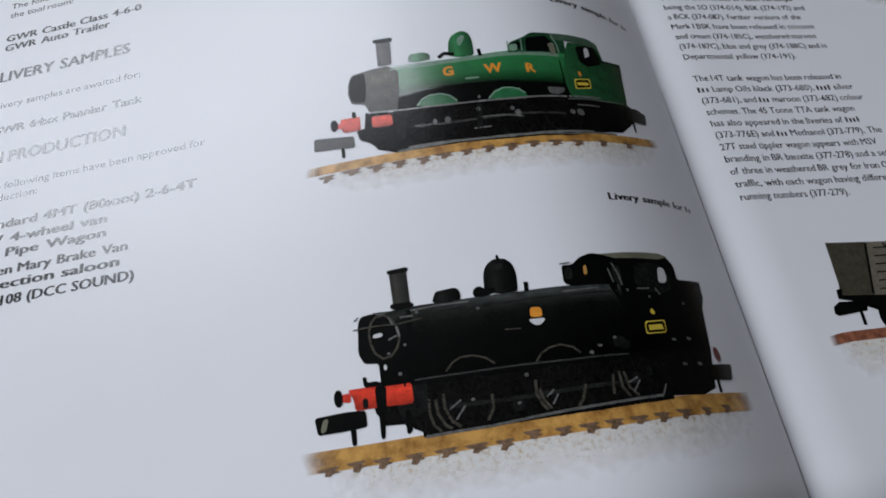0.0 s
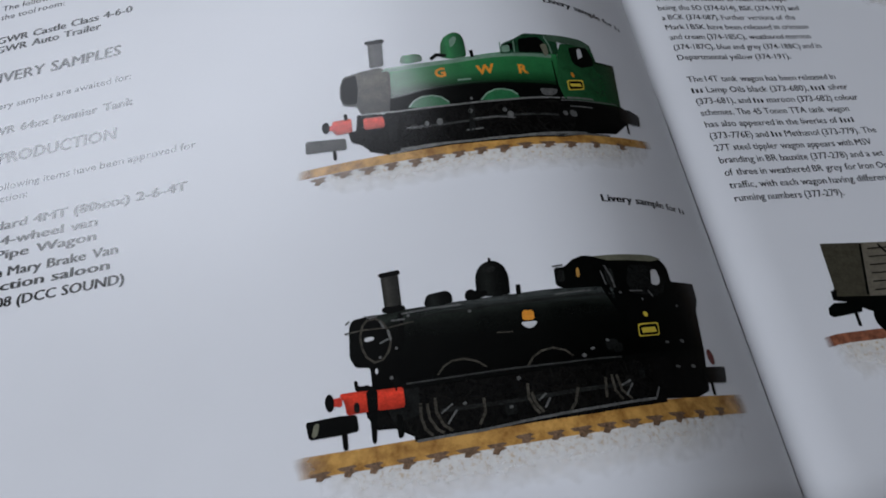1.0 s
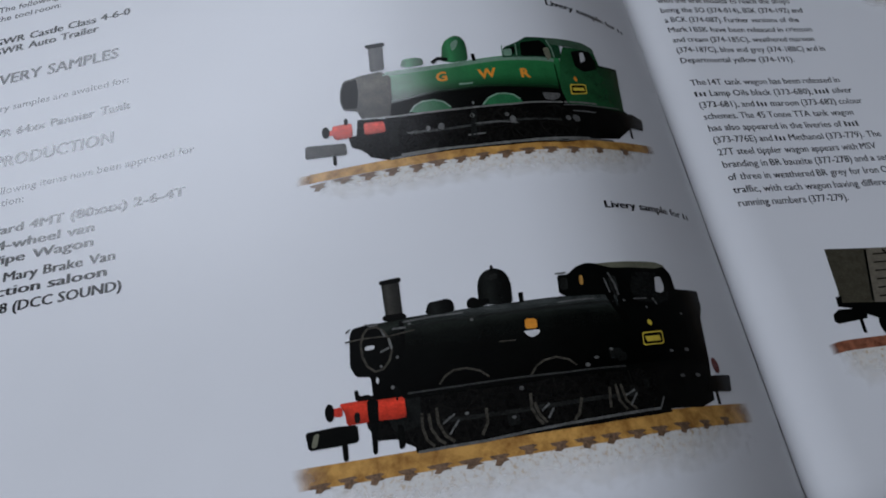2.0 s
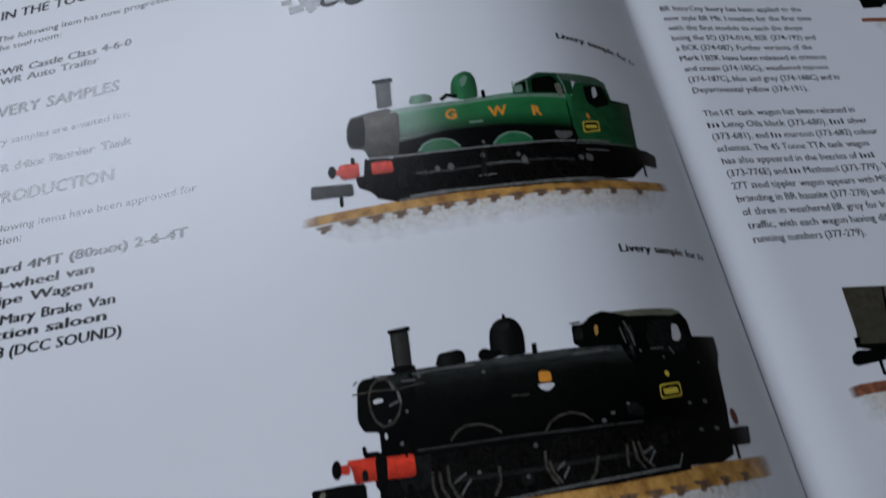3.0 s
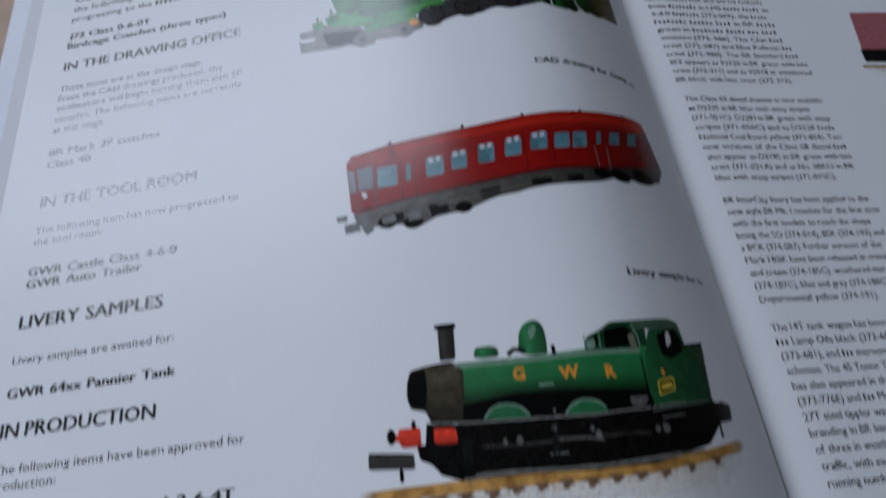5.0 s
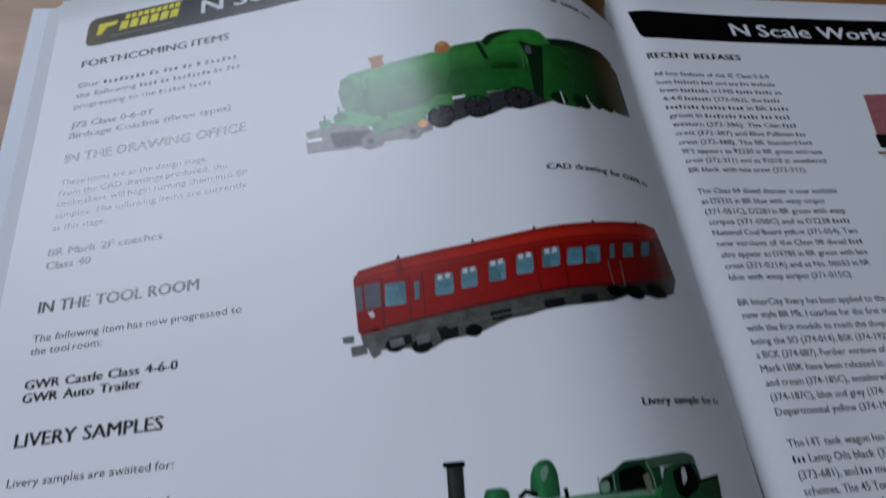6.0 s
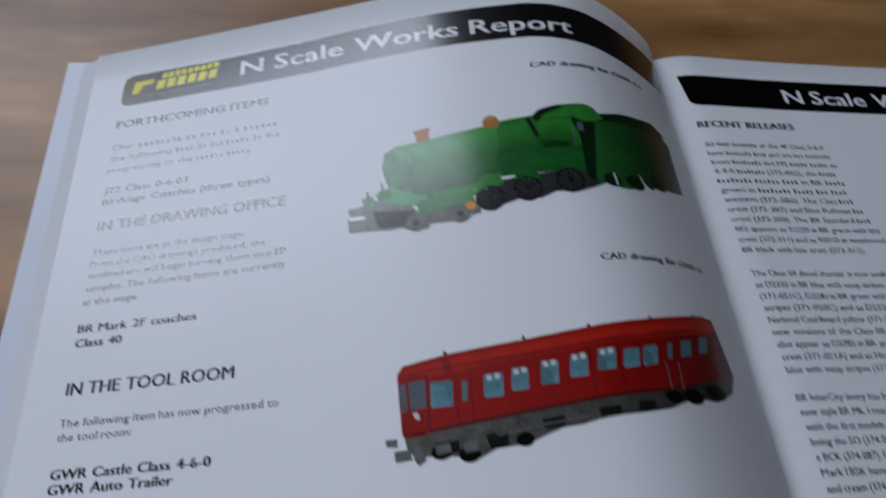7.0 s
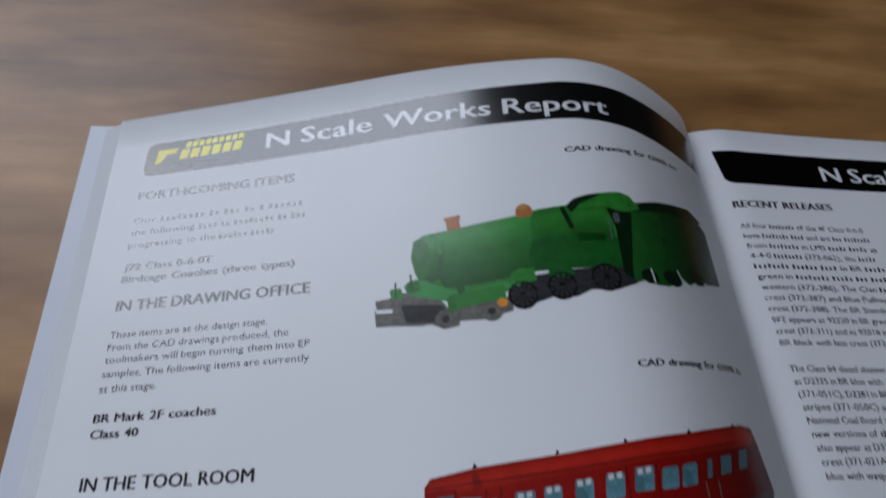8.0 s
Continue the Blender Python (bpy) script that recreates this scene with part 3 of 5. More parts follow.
def stack(name, side, near, far, foot, top):
    """The pages below the open one: a solid that follows the bend, with a fanned fore-edge."""
    bm = bmesh.new()
    upper, lower = [], []
    for k in range(72):
        u = side * (near + (far - near) * k / 71)
        p = on_page(u, 0, -0.35)
        p.z = max(p.z, 0.0011)
        upper.append((p.x, p.z))
        lower.append((p.x, 0.0004))
    x1, z1 = upper[-1]
    for q in (0.35, 0.7, 1.0):
        upper.append((x1 + side * foot * q / 1000, z1 + (0.0011 - z1) * q))
        lower.append((x1 + side * foot * q / 1000, 0.0004))
    rings = [[[bm.verts.new((x, y / 1000, z)) for x, z in row] for row in (upper, lower)] for y in (top, -PAGE_H + 0.5)]
    (ua, la), (ub, lb) = rings
    for k in range(len(upper) - 1):
        for quad in ((ua[k], ua[k + 1], ub[k + 1], ub[k]), (la[k], la[k + 1], lb[k + 1], lb[k]), (ua[k], ua[k + 1], la[k + 1], la[k]), (ub[k], ub[k + 1], lb[k + 1], lb[k])):
            bm.faces.new(quad)
    bm.faces.new((ua[-1], ub[-1], lb[-1], la[-1]))
    bm.faces.new((ua[0], ub[0], lb[0], la[0]))
    bmesh.ops.recalc_face_normals(bm, faces=bm.faces[:])
    return part(name, bm, EDGES, magazine)


stack("left_page_block", -1, 0.5, PAGE_W - 1, 8.0, -0.4)
stack("right_page_block", 1, 2.8, PAGE_W - 4, 3.0, -1.6)

# under sheet that peeps out beyond the open left page
under = bmesh.new()
add_box(under, -0.2045, -0.186, -0.297, 0.0012, 0.0013, 0.0016)
part("under_page", under, PAPER_UNDER, magazine)

# ---- magazine: header bars ----
left_bar = shape("header_bar", [(-198.6, -16.5), (-198.0, -13.6), (-196.0, -12.3), (-165, -12.7), (-135, -12.3), (-100, -11.0), (-67, -9.9), (-45, -9.8), (-27, -10.6), (-0.6, -11.6),
                                (-0.6, -26.4), (-27, -25.5), (-45, -24.7), (-67, -24.6), (-100, -25.2), (-135, -25.9), (-165, -25.6), (-195.8, -25), (-197.8, -24.4), (-198.6, -22.6)],
                 INK_BAR, 1, magazine, "black printed header bar with white title")
typeset("title_letter", "N Scale Works Report", -158.8, -21.2, 6.2, 105.4, INK_WHITE, left_bar, 0.05, -0.004, apart=True)
right_bar = shape("header_bar", [(6.7, -10.3), (200, -10.4), (200, -24.6), (12.0, -24.4), (9.8, -23.9), (8.4, -22.4)], INK_BAR_PLAIN, 1, magazine, "black printed header bar with white title")
typeset("title_letter", "N Scale Works Report", 46.2, -20.9, 6.4, 104, INK_WHITE, right_bar, 0.05, apart=True)
shape("logo_mark", [(-195.2, -20.6), (-193.2, -20.5), (-191.6, -17.6), (-188.6, -17.3), (-187.9, -15.6), (-194.6, -15.5)], INK_LOGO, 3, left_bar, "yellow printed maker's mark")
for k in range(9):
    u = -185.6 + 2.18 * k
    shape("logo_bar", [(u, -15.9 + 0.05 * k), (u + 1.7, -15.8 + 0.05 * k), (u + 1.95, -13.7 + 0.04 * k), (u + 0.25, -13.8 + 0.04 * k)], INK_LOGO, 3, left_bar)
for k in range(6):
    u = -187.2 + 3.5 * k
    shape("logo_bar", [(u, -20.3 + 0.07 * k), (u + 2.75, -20.1 + 0.07 * k), (u + 3.25, -16.5 + 0.05 * k), (u + 0.55, -16.6 + 0.05 * k)], INK_LOGO, 3, left_bar)
stroke("logo_underline", [(-190, -22.3), (-168, -22.3)], 0.5, INK_OLIVE, 3, left_bar)

# ---- magazine: left column ----
TILT = -0.038
HEADS = [("FORTHCOMING ITEMS", -33.8, 3.0, 50), ("IN THE DRAWING OFFICE", -71.5, 3.4, 56.4), ("IN THE TOOL ROOM", -120.3, 3.5, 44.8),
         ("LIVERY SAMPLES", -155.6, 3.6, 38), ("IN PRODUCTION", -182.7, 3.6, 38)]
for body, v, cap, width in HEADS:
    heading = new("heading")
    heading.parent = magazine
    typeset("letter", body, -198.6, v, cap, width, INK_TEXT, heading, 0.08, TILT, apart=True)
LINES = [("Our ~~~~~~~~ ~~ ~~~ ~~ ~ ~~~~~~", -42.5, 2.1, 53), ("the following ~~~~ ~~ ~~~~~~~~ ~~ ~~~", -46.7, 2.1, 54), ("progressing to the ~~~~~~ ~~~~~", -51.0, 2.1, 45),
         ("These items are at the design stage.", -79.7, 2.1, 45), ("From the CAD drawings produced, the", -83.4, 2.1, 51), ("toolmakers will begin turning them into EP", -87.0, 2.1, 57),
         ("samples. The following items are currently", -91.0, 2.1, 57), ("at this stage.", -95.1, 2.1, 16),
         ("The following item has now progressed to", -128.5, 2.1, 56.5), ("the tool room:", -132.0, 2.1, 19.5),
         ("Livery samples are awaited for:", -164.8, 2.1, 41.2), ("The following items have been approved for", -190.8, 2.1, 59), ("production:", -194.3, 2.1, 15.5)]
for body, v, cap, width in LINES:
    typeset("text_line", body, -198.6, v, cap, width, INK_GREY_TEXT, magazine, 0.0, TILT)
BOLD = [("J72 Class 0-6-0T", -58.6, 2.3, 27), ("Birdcage Coaches (three types)", -62.6, 2.3, 51.6), ("BR Mark 2F coaches", -103.2, 2.4, 33.4), ("Class 40", -107.3, 2.4, 13.2),
        ("GWR Castle Class 4-6-0", -141.1, 2.5, 40.6), ("GWR Auto Trailer", -144.6, 2.5, 31.6), ("GWR 64xx Pannier Tank", -173.3, 2.5, 42.2),
        ("Standard 4MT (80xxx) 2-6-4T", -202.2, 2.5, 57), ("PLV 4-wheel van", -206.5, 2.5, 34.8), ("12T Pipe Wagon", -210.3, 2.5, 34.8),
        ("Queen Mary Brake Van", -215.0, 2.5, 40.4), ("Inspection saloon", -218.6, 2.5, 38.6), ("Class 108 (DCC SOUND)", -222.8, 2.6, 42.3)]
for body, v, cap, width in BOLD:
    typeset("text_line", body, -198.6, v, cap, width, INK_TEXT, magazine, 0.1, TILT)

# captions that run down into the gutter
for body, u, v, width in (("CAD drawing for GWR ~~~", -69.6, -37.2, 43), ("CAD drawing for GWR ~~", -60.8, -102.3, 39), ("Livery sample for ~~", -49.6, -166.0, 31), ("Livery sample for ~~", -49.8, -225.5, 31)):
    typeset("caption", body, u, v, 1.9, width, INK_TEXT, magazine, 0.1, 0.1)

# ---- magazine: facing column ----
heading = new("heading")
heading.parent = magazine
typeset("letter", "RECENT RELEASES", 8.4, -34.3, 2.8, 37, INK_TEXT, heading, 0.12, 0.02, apart=True)
FACING = [("All four ~~~~~~~~ of the 4F Class 0-6-0", 45), ("have ~~~~~~~~ ~~~~ and are ~~~ ~~~~~~~~", 46), ("from ~~~~~~~~ in LMS ~~~~~ ~~~~~ as", 47), ("4-4-0 ~~~~~~~~ (372-062), the ~~~~~", 45), ("~~~~~~~~ ~~~~~~ ~~~~ in BR ~~~~~", 47),
          ("green in ~~~~~~~~ ~~~~~ ~~~ ~~~~", 46), ("western (372-386). The Clan ~~~~", 47), ("crest (372-387) and Blue Pullman ~~~", 49), ("crest (372-388). The BR Standard ~~~~", 50), ("9F2 appears as 92220 in BR green with late", 52), ("crest (372-311) and as 92018 in weathered", 52), ("BR black with late crest (372-312).", 43)]
for k, (body, width) in enumerate(FACING):
    typeset("text_line", body, 8.6 + 0.07 * k, -42.6 - k * 3.76, 2.0, width, INK_GREY_TEXT, magazine, 0.04, 0.01)
FACING = [("The Class 04 diesel shunter is now available", 50.5), ("as D2335 in BR blue with wasp stripes", 44), ("(371-051C), D2281 in BR green with wasp", 50), ("stripes (371-050C) and as D2228 ~~~~~", 50), ("National Coal Board yellow (371-054). Two", 51),
          ("new versions of the Class 08 diesel ~~~~", 51), ("also appear as D3785 in BR green with late", 51), ("crest (371-021A) and as No. 08653 in BR", 50), ("blue with wasp stripes (371-015C).", 42)]
for k, (body, width) in enumerate(FACING):
    typeset("text_line", body, 9.8 + 0.08 * k, -92.3 - k * 3.86, 2.1, width, INK_GREY_TEXT, magazine, 0.04, 0.005)
FACING = [("BR InterCity livery has been applied to the", 49.5), ("new style BR Mk. 1 coaches for the first time", 51.5), ("with the first models to reach the shops", 46.5), ("being the SO (374-014), BSK (374-192) and", 49.5), ("a BCK (374-087). Further versions of the", 46.5),
          ("Mark 1 BSK have been released in crimson", 49.5), ("and cream (374-185C), weathered maroon", 48.5), ("(374-187C), blue and grey (374-188C) and in", 50.5), ("Departmental yellow (374-191).", 38)]
for k, (body, width) in enumerate(FACING):
    typeset("text_line", body, 10.5, -131.4 - k * 4.07, 2.2, width, INK_GREY_TEXT, magazine, 0.04, 0.0)
FACING = [("The 14T tank wagon has been released in", 49.6), ("~~~ Lamp Oils black (373-680), ~~~~ silver", 52), ("(373-681), and ~~~ maroon (373-682) colour", 53.6), ("schemes. The 45 Tonne TTA tank wagon", 48.6), ("has also appeared in the liveries of ~~~~", 48.6),
          ("(373-776E) and ~~~ Methanol (373-779). The", 54), ("27T steel tippler wagon appears with MSV", 50.4), ("branding in BR bauxite (377-278) and a set", 52.4), ("of three in weathered BR grey for Iron Ore", 53), ("traffic, with each wagon having different", 50.4), ("running numbers (377-279).", 33.6)]
for k, (body, width) in enumerate(FACING):
    typeset("text_line", body, 10.8, -172.5 - k * 4.1, 2.3, width, INK_GREY_TEXT, magazine, 0.04, 0.0)


# ---- magazine: printed pictures ----
def wagon_details(parent):
    for k in range(6):
        stroke("plank_gap", [(43.4 - 0.7 * k, -230.2 - 2.35 * k), (78, -230.0 - 2.35 * k)], 0.35, INK_BLACK, 5, parent)
    stroke("corner_iron", [(41.8, -228.6), (37.4, -243)], 0.7, INK_BLACK, 6, parent)
    stroke("strapping", [(47, -229), (51, -236), (47.5, -243)], 0.6, INK_BLACK, 6, parent)


green_tank_engine = shape("locomotive_picture", [(-100.3, -195.5), (-94.1, -196.7), (-78.7, -197.9), (-65.7, -198.1), (-51.5, -197), (-33.4, -194.7), (-30.1, -195.6), (-33, -200.5), (-38.4, -204.9), (-54.6, -208.9), (-67.9, -209.2), (-80.3, -208.3), (-94.2, -208), (-98.4, -206.2), (-101.1, -200.9)], INK_WORKS, 3, magazine, 'printed picture of a green pannier tank engine')
ballast("ballast", [(-115.6, -207.4), (-105.7, -208.3), (-93, -208.4), (-80.4, -208.7), (-68, -209.4), (-54.7, -209.2), (-41.2, -207.3), (-26.1, -204.3)], 10, INK_BALLAST, 1, green_tank_engine)
rail("rail", [(-116.4, -207.2), (-113.5, -207.3), (-105.7, -207.5), (-92.9, -207.8), (-80.3, -208.3), (-67.9, -208.9), (-54.5, -208.4), (-40.9, -206.4), (-31, -204.4), (-24.3, -202.8)], 2.3, INK_RAIL, 2, green_tank_engine)
stroke("rail_edge", [(-94.1, -207.7), (-80.3, -207.7), (-67.8, -208.6), (-54.5, -208.3), (-40.8, -206.2)], 0.5, INK_STEEL, 4, green_tank_engine)
for su, sv in [(-110.7, -211.1), (-105.1, -210.9), (-99.6, -211), (-94.3, -211.1), (-88.9, -211.3), (-84.3, -211.1), (-79.2, -211.2), (-74.4, -211.1), (-69.6, -211.4), (-64.6, -211.3), (-59.3, -211.2), (-53.7, -211), (-46.6, -210.1), (-38, -208.7)]:
    sleeper(su, sv, 3, green_tank_engine)
shape("front_frame", [(-102.8, -199.8), (-98.4, -199.7), (-93, -200.4), (-93.6, -207.7), (-98.4, -205.9), (-100.1, -203.9), (-102.3, -202.7)], INK_WORKS, 4, green_tank_engine, soft=1)
shape("boiler", [(-93.5, -185), (-76.6, -185.1), (-50.5, -184.3), (-51.8, -198.1), (-65.9, -198.7), (-78.8, -198.4), (-91.6, -197.8), (-93.9, -197.3)], INK_BLACK, 4, green_tank_engine, soft=1)
shape("pannier_tank", [(-93.7, -184.1), (-76.5, -184.4), (-50.3, -183.7), (-52.1, -193.7), (-62.1, -193.5), (-71.2, -192.5), (-81.7, -192), (-92.3, -192.9)], INK_TANK_SIDE, 5, green_tank_engine, soft=1)
shape("tank_highlight", [(-92.8, -183.6), (-76.5, -184.4), (-52, -184.3), (-52.2, -185.4), (-76.7, -185.6), (-92.7, -184.9)], INK_GREEN_PALE, 6, green_tank_engine, soft=1)
shape("smokebox", [(-103.5, -186.3), (-102.5, -183.8), (-98, -183.2), (-93.6, -183.1), (-91.4, -185.2), (-91.8, -191), (-92.8, -196.4), (-99.3, -195.7), (-100.1, -193.1), (-103.2, -192.1), (-103.8, -189.6)], INK_SMOKE_ROUND, 7, green_tank_engine, soft=1)
shape("smokebox_front", [(-103.3, -186.3), (-102.4, -184.2), (-99.4, -183.8), (-99.3, -188.3), (-100, -192.4), (-102.9, -191.8), (-103.6, -189.6)], INK_BLACK, 8, green_tank_engine, soft=1)
shape("chimney", [(-95.7, -175.3), (-92.2, -175.5), (-92.6, -182.8), (-96, -182.7)], INK_CHIMNEY, 7, green_tank_engine, soft=1)
shape("chimney_cap", [(-96.5, -174.3), (-91.8, -174.5), (-91.6, -175.8), (-96.2, -175.5)], INK_BLACK, 8, green_tank_engine, soft=1)
shape("feed_cover", [(-88.9, -182.9), (-88.1, -180.8), (-84.8, -180.9), (-83.4, -181.7), (-83.4, -183.5), (-86.9, -183.5)], INK_GREEN_DOME, 6, green_tank_engine, soft=1)
shape("dome", [(-79.2, -183.3), (-78.5, -179.1), (-77.6, -177.4), (-76.2, -176.5), (-74.8, -176.2), (-73.5, -177), (-72.9, -178.8), (-72.9, -181.3), (-73.1, -184.2), (-76.5, -184.3)], INK_GREEN_DOME, 7, green_tank_engine, soft=1)
shape("dome_highlight", [(-76.4, -178.4), (-75, -177.4), (-74.4, -178.1), (-75.3, -180.1), (-76.4, -180.9)], INK_GREEN_PALE, 8, green_tank_engine, soft=1)
stroke("whistle", [(-71.8, -182.5), (-71.7, -184.8)], 0.8, INK_BLACK, 7, green_tank_engine)
stroke("valve_pipe", [(-81.5, -183.4), (-80, -182.3), (-77.7, -183.1)], 1, INK_BLACK, 8, green_tank_engine)
shape("cab_front", [(-65.2, -184.6), (-64.2, -181.5), (-61, -180.1), (-58.1, -178.2), (-52.4, -177.8), (-49.3, -179.5), (-49.8, -183.8), (-58.9, -184.9)], INK_GREEN_DEEP, 6, green_tank_engine, soft=1)
shape("cab_window", [(-63.6, -181.8), (-61.5, -181.2), (-61.9, -183.7), (-63.9, -184)], INK_BLACK, 8, green_tank_engine, soft=1)
shape("cab_window", [(-59.9, -180.1), (-54.6, -178.9), (-53.1, -180.5), (-53.9, -183.9), (-60.5, -184.4)], INK_BLACK, 8, green_tank_engine, soft=1)
shape("cab_roof", [(-53.1, -177.9), (-41, -176.2), (-37.8, -176.9), (-37.6, -178.7), (-40.8, -178.8), (-49.2, -179.6), (-52.3, -179.8)], INK_GREEN_GREY, 8, green_tank_engine, soft=1)
shape("cab_side", [(-50.3, -183.9), (-48.4, -179.8), (-40.7, -178.4), (-37.6, -178.7), (-37.3, -182.3), (-30.3, -181), (-31.1, -185.1), (-33, -195.3), (-45, -197.3), (-51.7, -197.7), (-52.4, -193.4)], INK_CAB_GREEN, 7, green_tank_engine, soft=1)
shape("cab_opening", [(-46.2, -180.6), (-39.8, -178), (-38.2, -181.6), (-38.7, -184), (-43.7, -186.4), (-46.2, -185.4)], INK_BLACK, 8, green_tank_engine, soft=1)
shape("cab_opening_light", [(-43.3, -180.1), (-41.9, -179.5), (-41.9, -182.2), (-43.9, -183.6)], INK_PALE, 9, green_tank_engine, soft=1)
stroke("bunker_rail", [(-38.2, -182.7), (-30.3, -181), (-31.2, -184.4)], 0.7, INK_BLACK, 9, green_tank_engine)
shape("splasher", [(-88.3, -196.3), (-87, -194.7), (-85.2, -193.9), (-82.6, -194), (-80.6, -194.9), (-79.1, -196.7), (-78.8, -197.8), (-83.8, -197.5)], INK_GREEN, 6, green_tank_engine, soft=1)
shape("splasher", [(-71.9, -197.5), (-70.3, -195.8), (-68.3, -195), (-66.4, -195.1), (-64.6, -195.7), (-63.3, -197), (-62.8, -198.1), (-67.7, -198.3)], INK_GREEN, 6, green_tank_engine, soft=1)
stroke("splasher_edge", [(-88.3, -196.3), (-87, -194.7), (-85.2, -193.9), (-82.6, -194), (-80.6, -194.9), (-79.1, -196.7)], 0.4, INK_GREEN_PALE, 7, green_tank_engine)
stroke("splasher_edge", [(-71.9, -197.5), (-70.3, -195.8), (-68.3, -195), (-66.4, -195.1), (-64.6, -195.7), (-63.3, -197)], 0.4, INK_GREEN_PALE, 7, green_tank_engine)
stroke("footplate", [(-99.3, -195.7), (-91.5, -196.7), (-78.6, -197.6), (-65.8, -198.3), (-53.2, -197.6), (-42.8, -196)], 0.5, INK_STEEL, 8, green_tank_engine)
wheel(-87.7, -201.9, 4.0, 4.6, 5, green_tank_engine)
wheel(-77.7, -203.4, 4.2, 4.6, 5, green_tank_engine)
wheel(-66.9, -203.8, 4.4, 5.1, 5, green_tank_engine)
wheel(-55.4, -203.4, 4.9, 5.0, 5, green_tank_engine)
stroke("side_rod", [(-89.6, -201.8), (-82, -202.5), (-73.1, -202.7), (-54.5, -202.7)], 0.6, INK_STEEL_DARK, 8, green_tank_engine)
shape("tool_box", [(-57.6, -195.2), (-53.3, -195.3), (-53.6, -196.3), (-57.3, -196.6)], INK_STEEL, 6, green_tank_engine, soft=1)
shape("buffer_beam", [(-106.2, -195.8), (-101.7, -196.1), (-101.8, -200), (-105.7, -199.8), (-106.4, -198.2)], INK_BUFFER_RED, 8, green_tank_engine, soft=1)
shape("buffer_beam", [(-99, -196.8), (-94.4, -197.3), (-94.3, -200.4), (-99.1, -200)], INK_BUFFER_RED, 8, green_tank_engine, soft=1)
disc("buffer", -107.8, -197.2, 0.9, 1.6, INK_BLACK, 9, green_tank_engine)
shape("buffer_stock", [(-107.6, -196.9), (-105.8, -196.9), (-105.9, -198.5), (-107.7, -198.1)], INK_RED, 8, green_tank_engine, soft=1)
shape("lamp_iron", [(-103.4, -194.5), (-102.6, -194.5), (-102.5, -196.3), (-103.4, -196.3)], INK_BLACK, 9, green_tank_engine, soft=1)
shape("coupler", [(-112.8, -199.7), (-103.5, -201.2), (-103.5, -204.3), (-107.9, -203.7), (-113, -203.1)], INK_SMOKE, 8, green_tank_engine, soft=1)
shape("coupler_pin", [(-106.7, -203.7), (-105.9, -204), (-106, -206.6), (-106.8, -206.3)], INK_BLACK, 8, green_tank_engine, soft=1)
shape("rear_coupler", [(-34.3, -196.4), (-29.7, -194.8), (-25.7, -195.3), (-26.9, -199), (-31.9, -199.8), (-35.6, -200.7)], INK_BLACK, 8, green_tank_engine, soft=1)
stroke("rear_pin", [(-32.7, -199.7), (-33.1, -203.3)], 0.8, INK_BLACK, 8, green_tank_engine)
letter("G", (-81.2, -189.1), 2.7, INK_ORANGE, 8, green_tank_engine)
letter("W", (-71.3, -190.1), 2.7, INK_ORANGE, 8, green_tank_engine)
letter("R", (-61.8, -190.7), 2.7, INK_ORANGE, 8, green_tank_engine)
shape("cab_plate", [(-49.6, -191.7), (-44.4, -190.4), (-44.8, -193.5), (-50, -194.9)], INK_YELLOW, 8, green_tank_engine, soft=1)
shape("cab_plate_panel", [(-49.3, -192), (-44.9, -190.9), (-45.1, -193.2), (-49.5, -194.5)], INK_BLACK, 9, green_tank_engine, soft=1)
stroke("plate_bar", [(-49, -193.1), (-45.5, -192.3)], 0.9, INK_YELLOW, 10, green_tank_engine)
disc("cab_badge", -47.3, -189.6, 0.5, 0.8, INK_ORANGE, 9, green_tank_engine)
black_tank_engine = shape("locomotive_picture", [(-105.9, -259.1), (-94.8, -257.4), (-77.7, -258.8), (-55.5, -259.4), (-31.9, -257.9), (-35.1, -267.5), (-39.5, -269), (-69.6, -270.1), (-80, -270.6), (-95.6, -270.6), (-100.4, -267.6), (-103.6, -267.3), (-105.4, -264.6)], INK_WORKS, 3, magazine, 'printed picture of a black pannier tank engine')
ballast("ballast", [(-120.6, -270), (-107.1, -270.7), (-96.7, -271), (-80.1, -271.1), (-64.5, -271.2), (-45.9, -270.4), (-23.3, -268.4)], 13, INK_BALLAST, 1, black_tank_engine)
rail("rail", [(-120.9, -269.6), (-117.8, -269.6), (-107.1, -270), (-96.6, -270.2), (-80, -270.3), (-64.3, -270.4), (-45.4, -269.3), (-30.5, -268.2), (-22.1, -267.5)], 3.9, INK_RAIL, 2, black_tank_engine)
stroke("rail_edge", [(-97.1, -270.1), (-80, -270.3), (-64.3, -270.4), (-52.6, -269.8), (-48.4, -269.4)], 1.1, INK_WORKS, 4, black_tank_engine)
for su, sv in [(-115.4, -273.8), (-110.1, -273.6), (-105.2, -273.9), (-99.2, -274.1), (-93.5, -274.2), (-87.9, -274.3), (-82.8, -274.4), (-77.6, -273.6), (-72, -273.9), (-67.3, -273.9), (-62.5, -273.8), (-57.5, -273.7), (-52.5, -273.4), (-46.9, -272.9), (-40.4, -272.5), (-33.7, -271.8)]:
    sleeper(su, sv, 3, black_tank_engine)
shape("boiler", [(-101.6, -244.9), (-95.3, -244.8), (-75.1, -245.5), (-53.3, -246), (-39.7, -244.6), (-28.2, -243.6), (-29.9, -248.6), (-32.2, -258.6), (-56.2, -261.7), (-78.2, -261.5), (-97.4, -260.7), (-103.8, -259.5), (-103.8, -255)], INK_BLACK_TANK, 5, black_tank_engine, soft=1)
